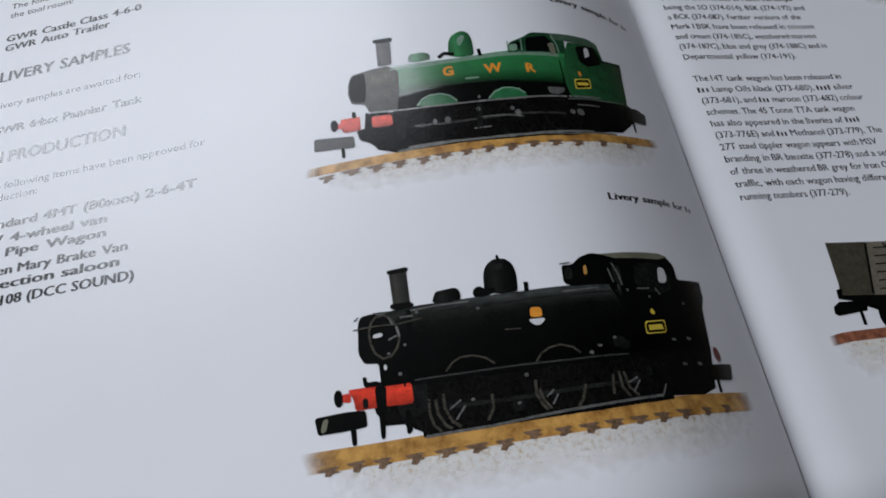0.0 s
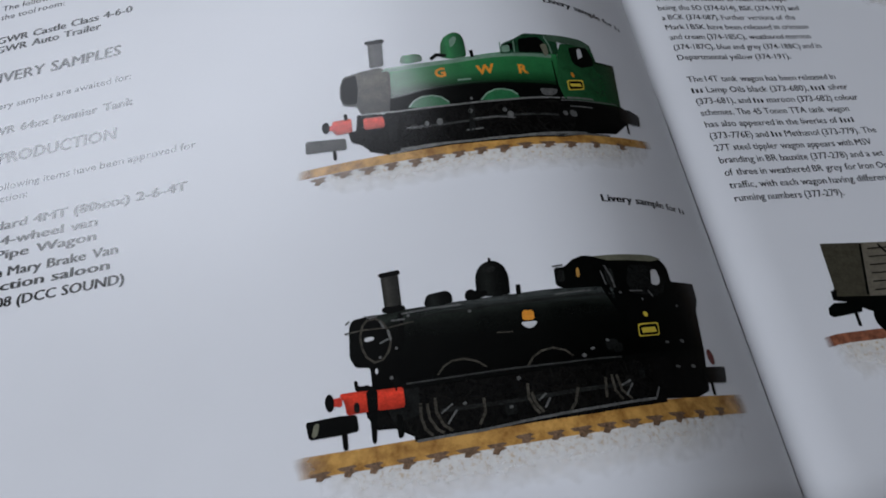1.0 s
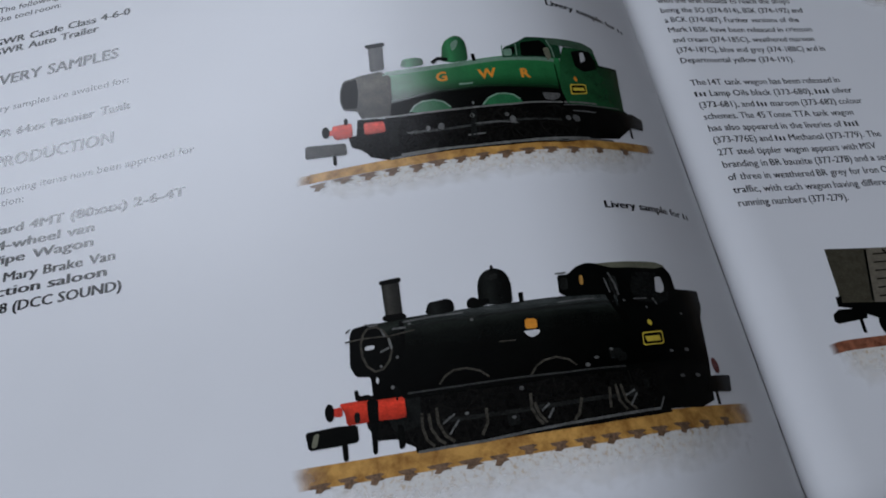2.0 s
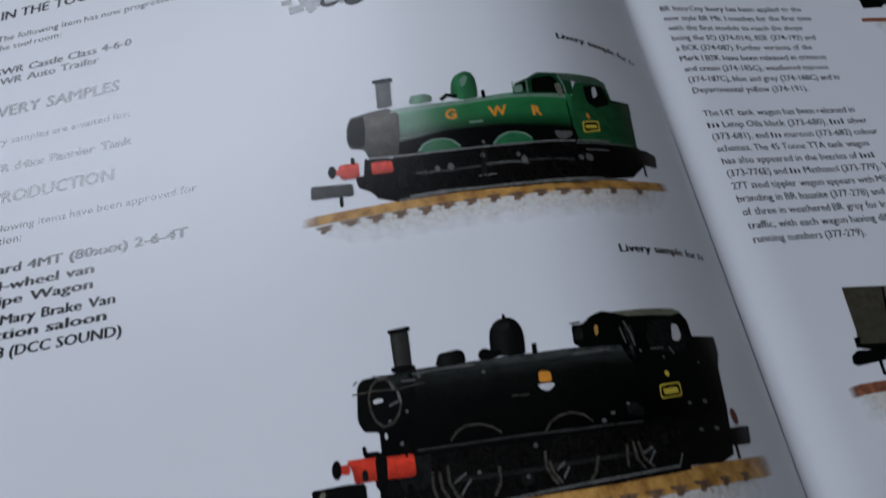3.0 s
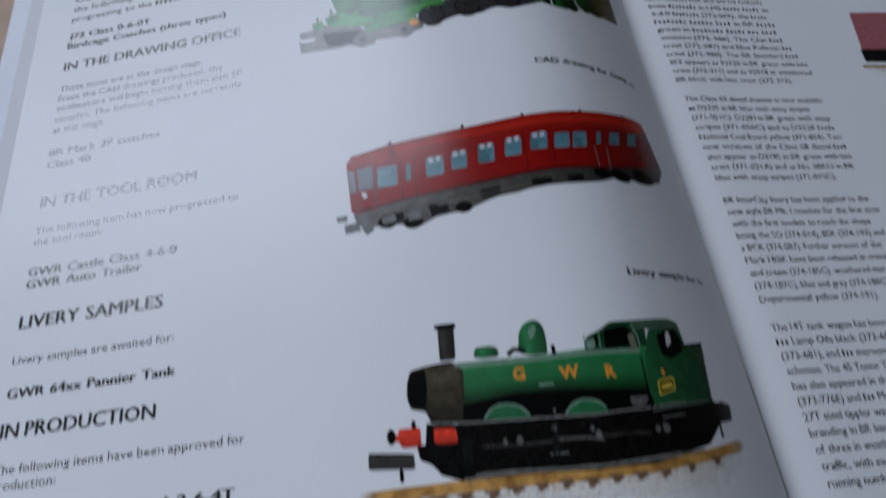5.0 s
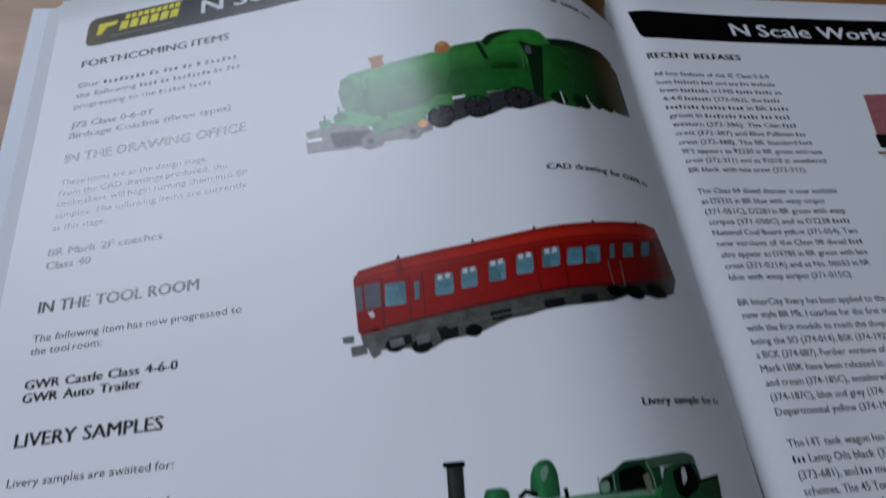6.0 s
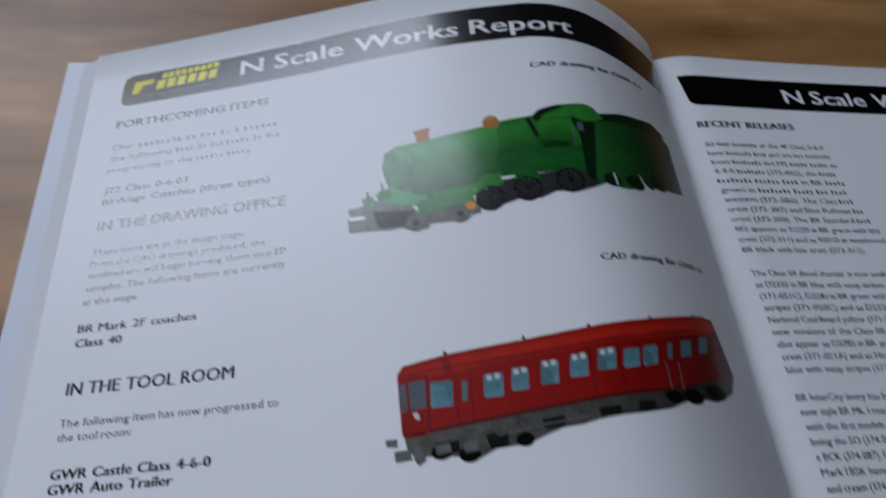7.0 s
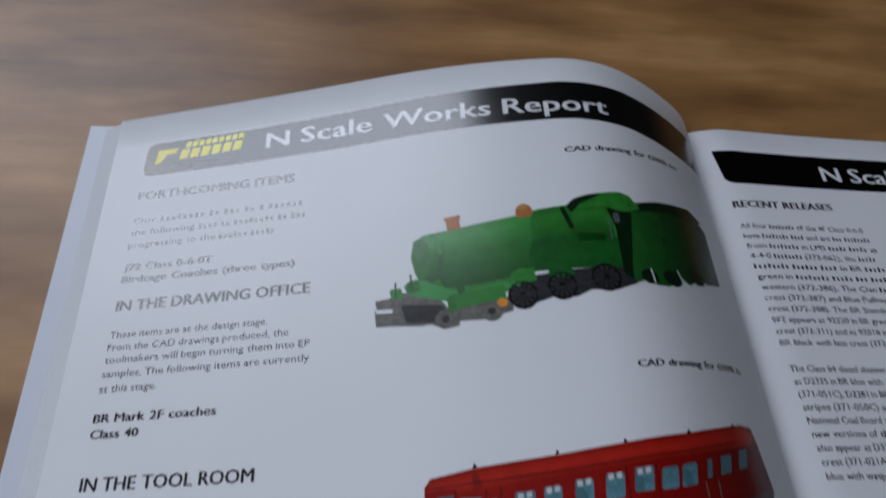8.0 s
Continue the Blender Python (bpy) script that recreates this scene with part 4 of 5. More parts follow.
ballast("tank_sheen", [(-97.6, -245.3), (-93, -245), (-75.1, -245.6), (-54, -246.1), (-46.8, -245.6)], 3.4, INK_SHEEN, 6, black_tank_engine)
stroke("tank_edge", [(-96.1, -246.8), (-86.6, -247), (-75.5, -247.4), (-64.2, -247.7), (-54.5, -247.5)], 0.4, INK_DIM, 7, black_tank_engine)
shape("smokebox", [(-107.1, -246.2), (-106.3, -244.9), (-102.7, -244.7), (-98.7, -245.1), (-96.2, -245.1), (-96.5, -250.7), (-98.3, -255.9), (-100.6, -260.1), (-103.7, -259.3), (-103.8, -255.2), (-106.6, -254.7), (-107.6, -252.5)], INK_BLACK_TANK, 7, black_tank_engine, soft=1)
shape("smokebox_front", [(-107, -246.2), (-106.1, -245.2), (-103.3, -244.8), (-100.1, -246.7), (-99, -249.1), (-99.5, -253), (-101, -255), (-103.8, -255.2), (-106.6, -254.5), (-107.5, -252.5)], INK_BLACK, 8, black_tank_engine, soft=1)
stroke("smokebox_door", [(-104.4, -246.5), (-103.4, -245.6), (-101.7, -245.5), (-100.3, -246.7), (-99.4, -248.7), (-99.2, -250.9), (-99.9, -252.8), (-101.2, -254.2), (-102.8, -254.4), (-104.2, -253.1), (-104.9, -251.1), (-105.1, -248.7), (-104.4, -246.5)], 0.45, INK_GLINT, 9, black_tank_engine)
stroke("smokebox_handrail", [(-108.1, -247.5), (-104.7, -247.4), (-99.1, -247.9), (-94.3, -247.6)], 0.3, INK_GLINT, 10, black_tank_engine)
shape("smokebox_glint", [(-99.8, -248.4), (-99.3, -248.3), (-98.9, -250.3), (-99.3, -250.9)], INK_STEEL, 10, black_tank_engine, soft=1)
shape("door_plate", [(-104.3, -249.1), (-102.4, -249.1), (-102.4, -249.9), (-104.3, -250)], INK_PALE, 10, black_tank_engine, soft=1)
disc("door_dart", -102.6, -256.2, 0.3, 0.6, INK_PALE, 10, black_tank_engine)
shape("chimney", [(-99.7, -236.8), (-96.1, -236.9), (-96.2, -244.2), (-99.6, -244.1)], INK_CHIMNEY, 7, black_tank_engine, soft=1)
shape("chimney_cap", [(-100.2, -236.1), (-95.7, -236), (-95.7, -237.1), (-99.9, -237.1)], INK_BLACK, 8, black_tank_engine, soft=1)
shape("chimney_base", [(-100.1, -243.5), (-96, -243.7), (-95.3, -244.8), (-98.7, -245.1), (-100.3, -244.5)], INK_BLACK, 8, black_tank_engine, soft=1)
shape("feed_cover", [(-91.9, -244.8), (-91, -242.6), (-87, -242.4), (-86.1, -243.3), (-86.1, -245.2), (-89.7, -245.4)], INK_BLACK_ROUND, 7, black_tank_engine, soft=1)
shape("dome", [(-81.3, -244.6), (-81, -241.2), (-80.5, -239.5), (-79.4, -238.2), (-78.1, -237.7), (-76.7, -237.7), (-75.3, -238.6), (-74.6, -240), (-74.4, -241.9), (-74.8, -245.5), (-78.4, -245.4)], INK_BLACK_ROUND, 8, black_tank_engine, soft=1)
shape("dome_highlight", [(-78.7, -239.2), (-77.4, -238.7), (-76.5, -239.1), (-77, -240.2), (-78.4, -240.2)], INK_DIM, 9, black_tank_engine, soft=1)
disc("dome_knob", -77.5, -237.4, 0.3, 0.5, INK_BLACK, 9, black_tank_engine)
shape("safety_valve", [(-83.6, -243.7), (-82.3, -242.9), (-80.9, -243.9), (-79.1, -243.8), (-79.3, -245), (-81.8, -245.5), (-83.6, -245.2)], INK_BLACK, 8, black_tank_engine, soft=1)
stroke("whistle", [(-72.9, -243.7), (-73.1, -245.8)], 0.9, INK_BLACK, 7, black_tank_engine)
shape("cab_front", [(-65.1, -241.2), (-63, -241.3), (-60.9, -239.7), (-58.4, -238.9), (-54.4, -239.4), (-51.8, -241.1), (-52.7, -246), (-63.8, -246), (-65.5, -245.1)], INK_BLACK, 7, black_tank_engine, soft=1)
shape("spectacle", [(-64.7, -241.9), (-63.1, -241.8), (-63.5, -244.5), (-65.1, -244.4)], INK_DIM, 9, black_tank_engine, soft=1)
shape("spectacle_brass", [(-60.7, -241.8), (-59.9, -241.5), (-60.1, -243.6), (-60.9, -243.8)], INK_BRASS, 9, black_tank_engine, soft=1)
shape("spectacle", [(-54.5, -242.2), (-52.7, -241.7), (-52.5, -244.5), (-53.5, -247), (-54.5, -245)], INK_DIM, 9, black_tank_engine, soft=1)
shape("cab_roof", [(-56.6, -239.2), (-50.3, -238.6), (-40.3, -237.7), (-37.2, -238.2), (-41, -239.3), (-52.9, -240.1)], INK_OLIVE, 8, black_tank_engine, soft=1)
shape("cab_side", [(-54.9, -240.1), (-37.8, -238.3), (-36.1, -240), (-36.2, -243.5), (-27.7, -242.7), (-28.3, -246.7), (-31.1, -250.8), (-53.4, -252.7), (-56.1, -246.2)], INK_BLACK, 7, black_tank_engine, soft=1)
shape("cab_opening", [(-48.1, -240.9), (-41.3, -240.2), (-38.2, -243.8), (-40.5, -247.4), (-48.9, -247.4), (-49.8, -244.9)], INK_COAL, 8, black_tank_engine, soft=1)
shape("cab_opening_light", [(-41.8, -241.3), (-39.9, -241.1), (-39.7, -243.7), (-40.9, -244.9), (-42.9, -244.9)], INK_PALE, 9, black_tank_engine, soft=1)
shape("crest_lion", [(-73.2, -249.2), (-71, -249.5), (-71.1, -251.5), (-73.5, -251.3)], INK_ORANGE, 8, black_tank_engine, soft=1)
shape("crest_wheel", [(-74, -251.6), (-70.6, -251.8), (-71.2, -252.7), (-72.4, -253.2), (-73.4, -252.6)], INK_PALE, 8, black_tank_engine, soft=1)
shape("cab_plate", [(-50.1, -254.1), (-44.5, -253.5), (-45, -256.3), (-50.6, -256.9)], INK_YELLOW, 8, black_tank_engine, soft=1)
shape("cab_plate_panel", [(-49.9, -254.4), (-44.9, -253.8), (-45.2, -256.1), (-50.3, -256.6)], INK_BLACK, 9, black_tank_engine, soft=1)
stroke("plate_bar", [(-49.5, -255.5), (-45.7, -255.1)], 1.1, INK_YELLOW, 10, black_tank_engine)
disc("cab_badge", -47.3, -251.9, 0.6, 0.6, INK_YELLOW, 9, black_tank_engine)
stroke("running_plate", [(-99.5, -260.1), (-88.7, -260.4), (-78.1, -260.8), (-67.4, -261.1), (-56.1, -261.2), (-32.5, -259.1)], 1, INK_BLACK, 8, black_tank_engine)
stroke("footplate_edge", [(-97.3, -259.7), (-88.7, -260), (-78, -260.3), (-67.4, -260.8), (-55.9, -260.8)], 0.35, INK_STEEL_DARK, 9, black_tank_engine)
stroke("splasher_edge", [(-91.2, -259.1), (-89.9, -257.7), (-88.2, -256.9), (-85.8, -256.9), (-83.5, -257.8), (-81.9, -259.2)], 0.4, INK_GLINT, 8, black_tank_engine)
stroke("splasher_edge", [(-74.2, -260.3), (-73, -258.8), (-71.3, -257.9), (-69, -257.6), (-66.8, -258.4), (-65.5, -259.7)], 0.4, INK_GLINT, 8, black_tank_engine)
wheel(-87.9, -264.9, 4.7, 5.1, 6, black_tank_engine)
wheel(-70.1, -265.6, 4.5, 4.7, 6, black_tank_engine)
wheel(-55.5, -265.3, 4.9, 4.4, 6, black_tank_engine)
wheel(-95.4, -265.9, 3.0, 4.3, 6, black_tank_engine)
stroke("side_rod", [(-91.7, -265.9), (-79.2, -266.4), (-70.3, -266.4), (-55.1, -266.2)], 0.8, INK_DIM, 8, black_tank_engine)
stroke("tank_step", [(-78.8, -252.9), (-75.7, -253.2)], 0.3, INK_GLINT, 8, black_tank_engine)
shape("tool_box", [(-58.5, -257.2), (-55.8, -257.1), (-55.9, -259.2), (-58.6, -259.3)], INK_COAL, 8, black_tank_engine, soft=1)
shape("cylinder_frame", [(-100.8, -260.1), (-95.1, -260.1), (-95.3, -266), (-100.3, -266.6), (-101.2, -264.9)], INK_COAL, 7, black_tank_engine, soft=1)
shape("buffer_beam", [(-110.4, -259.2), (-104.3, -259.4), (-104.7, -263.6), (-109.2, -263.5), (-109.4, -261.1)], INK_BUFFER_RED, 8, black_tank_engine, soft=1)
shape("buffer_beam", [(-103.6, -259.8), (-98, -260.1), (-98, -263.9), (-99.3, -264), (-103.4, -263.7)], INK_BUFFER_RED, 8, black_tank_engine, soft=1)
shape("beam_hook", [(-105.1, -259.5), (-102.9, -259.7), (-103.2, -263.7), (-105.1, -263.8)], INK_BLACK, 9, black_tank_engine, soft=1)
shape("buffer_stock", [(-111.8, -259.9), (-109.8, -259.8), (-109.9, -261.8), (-111.9, -261.2)], INK_RED, 8, black_tank_engine, soft=1)
disc("buffer", -112.3, -260.5, 0.9, 1.7, INK_BLACK, 9, black_tank_engine)
shape("lamp_iron", [(-107.3, -257.2), (-106.5, -257.3), (-106.5, -258.5), (-104.2, -258.5), (-104.3, -259.6), (-107.1, -259.4)], INK_BLACK, 9, black_tank_engine, soft=1)
shape("lamp_iron", [(-99.7, -257.9), (-98.3, -257.7), (-98.4, -259.9), (-99.7, -259.9)], INK_BLACK, 9, black_tank_engine, soft=1)
shape("coupler", [(-117.3, -263.3), (-110.7, -263.3), (-107.3, -263.7), (-107.2, -266.8), (-111.1, -266.9), (-116.8, -266.7)], INK_BLACK, 8, black_tank_engine, soft=1)
shape("coupler_glint", [(-115.6, -263.9), (-114.5, -263.9), (-115.2, -266.3), (-116.3, -266.3)], INK_OLIVE, 9, black_tank_engine, soft=1)
shape("coupler_pin", [(-110.5, -266.6), (-109.4, -266.6), (-109.5, -269.8), (-110.4, -269.8)], INK_BLACK, 8, black_tank_engine, soft=1)
shape("guard_iron", [(-104.8, -264.2), (-103.4, -264.2), (-104.1, -269.6), (-104.9, -269.5)], INK_BLACK, 7, black_tank_engine, soft=1)
shape("guard_iron", [(-100.1, -265.1), (-98.8, -265.1), (-98.9, -269.2), (-100, -269.6)], INK_BLACK, 7, black_tank_engine, soft=1)
disc("rear_buffer", -30.6, -260, 1.2, 1.7, INK_RED_DARK, 9, black_tank_engine)
shape("rear_coupler", [(-34.7, -262.5), (-26, -261.7), (-27.6, -265.3), (-36, -265.9)], INK_BLACK, 8, black_tank_engine, soft=1)
stroke("rear_pin", [(-33.4, -265.5), (-33.7, -268.3)], 1, INK_BLACK, 8, black_tank_engine)
stroke("tyre_glint", [(-95.2, -263.8), (-95.4, -266.5), (-94.9, -268.7), (-93.7, -270.1)], 0.55, INK_GLINT, 9, black_tank_engine)
stroke("tyre_glint", [(-94, -264.1), (-93.9, -266.8), (-92.8, -269.1), (-91.6, -270)], 0.55, INK_GLINT, 9, black_tank_engine)
stroke("tyre_glint", [(-92.4, -263.3), (-92.5, -266), (-91.5, -268.6), (-90, -269.9)], 0.55, INK_GLINT, 9, black_tank_engine)
stroke("tyre_glint", [(-85, -269.6), (-83.7, -267.6), (-83.5, -264.9)], 0.55, INK_GLINT, 9, black_tank_engine)
stroke("tyre_glint", [(-75.1, -263.6), (-75.4, -266.3), (-74.7, -268.3), (-73.9, -269.5)], 0.55, INK_GLINT, 9, black_tank_engine)
stroke("tyre_glint", [(-74.7, -265.3), (-74.3, -267.5), (-73.2, -269.3)], 0.55, INK_GLINT, 9, black_tank_engine)
stroke("tyre_glint", [(-68.3, -269.8), (-67.1, -268.4), (-66.1, -265.8)], 0.55, INK_GLINT, 9, black_tank_engine)
stroke("tyre_glint", [(-60.4, -264.5), (-61.1, -268.3)], 0.55, INK_GLINT, 9, black_tank_engine)
stroke("tyre_glint", [(-59.1, -264.1), (-59.1, -267.2), (-58, -269)], 0.55, INK_GLINT, 9, black_tank_engine)
stroke("tyre_glint", [(-58.1, -264.2), (-57.7, -267.3), (-56.1, -269)], 0.55, INK_GLINT, 9, black_tank_engine)
stroke("spoke_glint", [(-91.7, -266.4), (-89.3, -265)], 0.35, INK_STEEL_MID, 9, black_tank_engine)
stroke("spoke_glint", [(-90.7, -268.5), (-88.7, -266.2)], 0.35, INK_STEEL_MID, 9, black_tank_engine)
stroke("spoke_glint", [(-73.7, -267.1), (-72.1, -266)], 0.35, INK_STEEL_MID, 9, black_tank_engine)
stroke("spoke_glint", [(-72.8, -268.6), (-71.5, -266.9)], 0.35, INK_STEEL_MID, 9, black_tank_engine)
stroke("spoke_glint", [(-57.7, -266.4), (-55.4, -265.4)], 0.35, INK_STEEL_MID, 9, black_tank_engine)
stroke("spoke_glint", [(-57, -268.2), (-55.2, -266.1)], 0.35, INK_STEEL_MID, 9, black_tank_engine)
stroke("spoke_glint", [(-50.7, -269), (-49.4, -267)], 0.35, INK_STEEL_MID, 9, black_tank_engine)
stroke("rail_head", [(-96.7, -270.6), (-91.7, -270.6), (-84.4, -270.7), (-76, -270.3), (-62.1, -269.9), (-50.8, -269.2)], 0.5, INK_STEEL_MID, 9, black_tank_engine)
disc("fitting", -58, -257.3, 0.4, 0.3, INK_STEEL_MID, 9, black_tank_engine)
disc("fitting", -61.4, -258.7, 0.5, 0.3, INK_STEEL_MID, 9, black_tank_engine)
disc("fitting", -63.4, -259.9, 0.5, 0.4, INK_STEEL_MID, 9, black_tank_engine)
disc("fitting", -43.6, -257.7, 0.6, 0.3, INK_STEEL_MID, 9, black_tank_engine)
disc("fitting", -38.9, -257.2, 0.7, 0.4, INK_STEEL_MID, 9, black_tank_engine)
disc("fitting", -42.6, -262.8, 0.7, 0.3, INK_STEEL_MID, 9, black_tank_engine)
disc("fitting", -37.9, -262.5, 0.8, 0.4, INK_STEEL_MID, 9, black_tank_engine)
disc("fitting", -76.5, -262.4, 0.4, 0.4, INK_STEEL_MID, 9, black_tank_engine)
disc("fitting", -78.8, -267.4, 0.4, 0.3, INK_STEEL_MID, 9, black_tank_engine)
disc("fitting", -87.1, -265.3, 0.4, 0.3, INK_STEEL_MID, 9, black_tank_engine)
disc("fitting", -99.9, -258, 0.4, 0.4, INK_STEEL_MID, 9, black_tank_engine)
shape("bracket", [(-57, -258.1), (-55.1, -257.9), (-55.1, -259.6), (-57.2, -259.9)], INK_COAL, 9, black_tank_engine, soft=1)
shape("bracket", [(-107.7, -261.4), (-106.6, -261.4), (-106.6, -263.4), (-107.7, -263.4)], INK_COAL, 9, black_tank_engine, soft=1)
shape("bracket", [(-80, -266.6), (-77.9, -266.7), (-77.8, -268.8), (-80.1, -268.9)], INK_COAL, 9, black_tank_engine, soft=1)
shape("bracket", [(-53, -263.3), (-51.6, -263.1), (-52, -265.2), (-53.4, -265.3)], INK_COAL, 9, black_tank_engine, soft=1)
stroke("tank_handle", [(-76.2, -190.8), (-73.1, -191)], 0.5, INK_GREEN_PALE, 8, green_tank_engine)
stroke("rail_head", [(-91.6, -207.2), (-84.3, -207.4), (-75.5, -208.1), (-65.4, -208.5), (-56, -207.9), (-48.2, -207.1)], 0.6, INK_STEEL, 9, green_tank_engine)
disc("axle_fitting", -84.9, -201.5, 0.5, 0.7, INK_STEEL_MID, 9, green_tank_engine)
disc("axle_fitting", -82, -201.6, 0.7, 0.9, INK_STEEL_MID, 9, green_tank_engine)
disc("axle_fitting", -74.8, -200, 0.5, 0.6, INK_STEEL_MID, 9, green_tank_engine)
disc("axle_fitting", -66.1, -202.4, 0.7, 0.9, INK_STEEL_MID, 9, green_tank_engine)
disc("axle_fitting", -67.2, -201, 0.5, 0.6, INK_STEEL_MID, 9, green_tank_engine)
disc("axle_fitting", -50.5, -201.8, 1.0, 1.0, INK_STEEL_MID, 9, green_tank_engine)
disc("axle_fitting", -52.7, -202, 0.7, 0.7, INK_STEEL_MID, 9, green_tank_engine)
disc("axle_fitting", -74, -196.6, 0.3, 0.5, INK_STEEL_MID, 9, green_tank_engine)
stroke("brake_rod", [(-74.5, -202.3), (-69.4, -202.6), (-65.1, -203.5)], 0.4, INK_STEEL_MID, 9, green_tank_engine)
stroke("brake_rod", [(-76.5, -205.1), (-72.7, -205.2)], 0.4, INK_STEEL_MID, 9, green_tank_engine)
stroke("brake_rod", [(-50.8, -199.7), (-43.9, -198.8)], 0.4, INK_STEEL_MID, 9, green_tank_engine)
shape("tool_box", [(-57.7, -195.1), (-52.9, -195), (-53.6, -196.4), (-55.3, -197.3), (-57.3, -197.1)], INK_STEEL_MID, 9, green_tank_engine, soft=1)
shape("sand_box", [(-93.5, -199.8), (-91.5, -200), (-91.8, -204.6), (-93.7, -205.1)], INK_COAL, 9, green_tank_engine, soft=1)
shape("hanger", [(-74.9, -198.4), (-73.6, -198.5), (-74.7, -206.1), (-76, -206.2)], INK_COAL, 9, green_tank_engine, soft=1)
shape("spectacle", [(-64.4, -182.2), (-62.4, -181.9), (-62.6, -184.1), (-64.6, -184.3)], INK_GREEN_PALE, 9, green_tank_engine, soft=1)
shape("spectacle_glint", [(-54.5, -181.4), (-52.7, -180.8), (-52.6, -184), (-53.9, -185.3)], INK_OLIVE, 9, green_tank_engine, soft=1)
shape("cab_seam", [(-52.5, -186.2), (-52.2, -186.1), (-52.6, -198.3), (-53.1, -198.4)], INK_BLACK, 8, green_tank_engine, soft=1)
shape("cab_step", [(-45.4, -204.6), (-37.9, -202.2), (-38.3, -204.3), (-45.4, -206.5)], INK_BLACK, 9, green_tank_engine, soft=1)
green_castle_engine = shape("locomotive_picture", [(-114.6, -67.6), (-113.8, -62.7), (-110.8, -61), (-100.8, -59.9), (-83.2, -57.4), (-79.9, -56.2), (-71, -55.3), (-66.1, -54.8), (-52.2, -54.2), (-56.9, -78.8), (-60.7, -74.8), (-82.2, -75.3), (-88.8, -80.4), (-102.4, -81.4), (-110.5, -78.2), (-113, -74)], INK_CAD_GREEN, 3, magazine, 'printed drawing of a bright green tender locomotive')
shape("tender", [(-54.1, -54.2), (-41.7, -50.3), (-27.1, -47.4), (-19.8, -52.8), (-19.7, -71.1), (-27.7, -73.2), (-30.9, -72), (-36.8, -76.1), (-40.6, -74.3), (-45.4, -78.5), (-50.2, -78.9), (-51.7, -77.4), (-56.3, -79), (-58.1, -74.2)], INK_CAD_TENDER, 4, green_castle_engine, soft=1)
shape("tender_top", [(-53.8, -54), (-41.7, -50.3), (-27.1, -47.4), (-20.6, -50), (-29.5, -52.1), (-42.7, -53.9), (-52.7, -56.4)], INK_CAD_BLACK, 5, green_castle_engine, soft=1)
shape("smokebox_side", [(-114, -67.8), (-113.3, -63.2), (-110.8, -61.4), (-107, -61.7), (-106, -67.4), (-107.1, -74.8), (-110.6, -76.3), (-113, -73.6)], INK_CAD_BARREL, 4, green_castle_engine, soft=1)
shape("smokebox_front", [(-114.5, -68), (-113.8, -63.3), (-111.5, -61.6), (-109.7, -64), (-109.4, -69), (-110.1, -73.1), (-111.8, -75), (-113.5, -72.8)], INK_CAD_MID, 5, green_castle_engine, soft=1)
shape("boiler", [(-107.9, -61.2), (-100.8, -60.3), (-83.8, -57.7), (-81, -57.5), (-81.6, -73.1), (-88.4, -76.3), (-96, -77.4), (-105.8, -78), (-107.4, -74.6)], INK_CAD_BARREL, 4, green_castle_engine, soft=1)
shape("firebox", [(-80.6, -56.7), (-71.1, -55.7), (-70, -62.3), (-71.2, -72.7), (-81.7, -73.8), (-83, -69.1)], INK_CAD_FIREBOX, 4, green_castle_engine, soft=1)
shape("firebox_shade", [(-82, -65.8), (-70.7, -64.2), (-62.1, -64.9), (-55.7, -66.6), (-56.3, -74.4), (-60.7, -74.8), (-82.2, -75.3), (-83.8, -71.3)], INK_CAD_DARK, 5, green_castle_engine, soft=1)
shape("cab_band", [(-73.8, -55.9), (-72.5, -55.8), (-70.4, -62.7), (-71.7, -63.2)], INK_CAD_BLACK, 6, green_castle_engine, soft=1)
shape("cab_side", [(-70.1, -56.6), (-60.9, -55.9), (-59.7, -62.7), (-60.2, -67.1), (-70.4, -67)], INK_CAD_FIREBOX, 5, green_castle_engine, soft=1)
shape("cab_roof", [(-71.5, -55.7), (-69.6, -53.4), (-65.7, -52.1), (-56, -50.4), (-52.9, -51.2), (-49.9, -55.1), (-55.2, -57), (-59.1, -55.5), (-64.7, -56.3)], INK_CAD_GREEN, 6, green_castle_engine, soft=1)
shape("cab_roof_edge", [(-71.9, -55.7), (-69.6, -53.4), (-65.7, -52.1), (-61.1, -51.5), (-64.3, -53.3), (-68.3, -55.3), (-70.6, -58)], INK_CAD_BLACK, 7, green_castle_engine, soft=1)
shape("cab_window", [(-59.2, -57.8), (-57.4, -57.5), (-57.5, -60.8), (-59.3, -61)], INK_SLATE, 7, green_castle_engine, soft=1)
shape("cab_shadow", [(-60.9, -55.9), (-57, -57.1), (-53.3, -56.8), (-57.1, -78.2), (-59.4, -76.6), (-59.1, -62.6)], INK_CAD_BLACK, 6, green_castle_engine, soft=1)
shape("splasher", [(-89.8, -78.3), (-88.5, -75.2), (-86.3, -74), (-83.9, -74.3), (-82.6, -75.9), (-82.2, -77.8), (-86.2, -78.4)], INK_CAD_GREEN, 6, green_castle_engine, soft=1)
shape("splasher", [(-79.7, -76.7), (-78.1, -74.2), (-75.6, -73.4), (-73.3, -74.4), (-72.1, -76.7), (-75.7, -77.5)], INK_CAD_DARK, 6, green_castle_engine, soft=1)
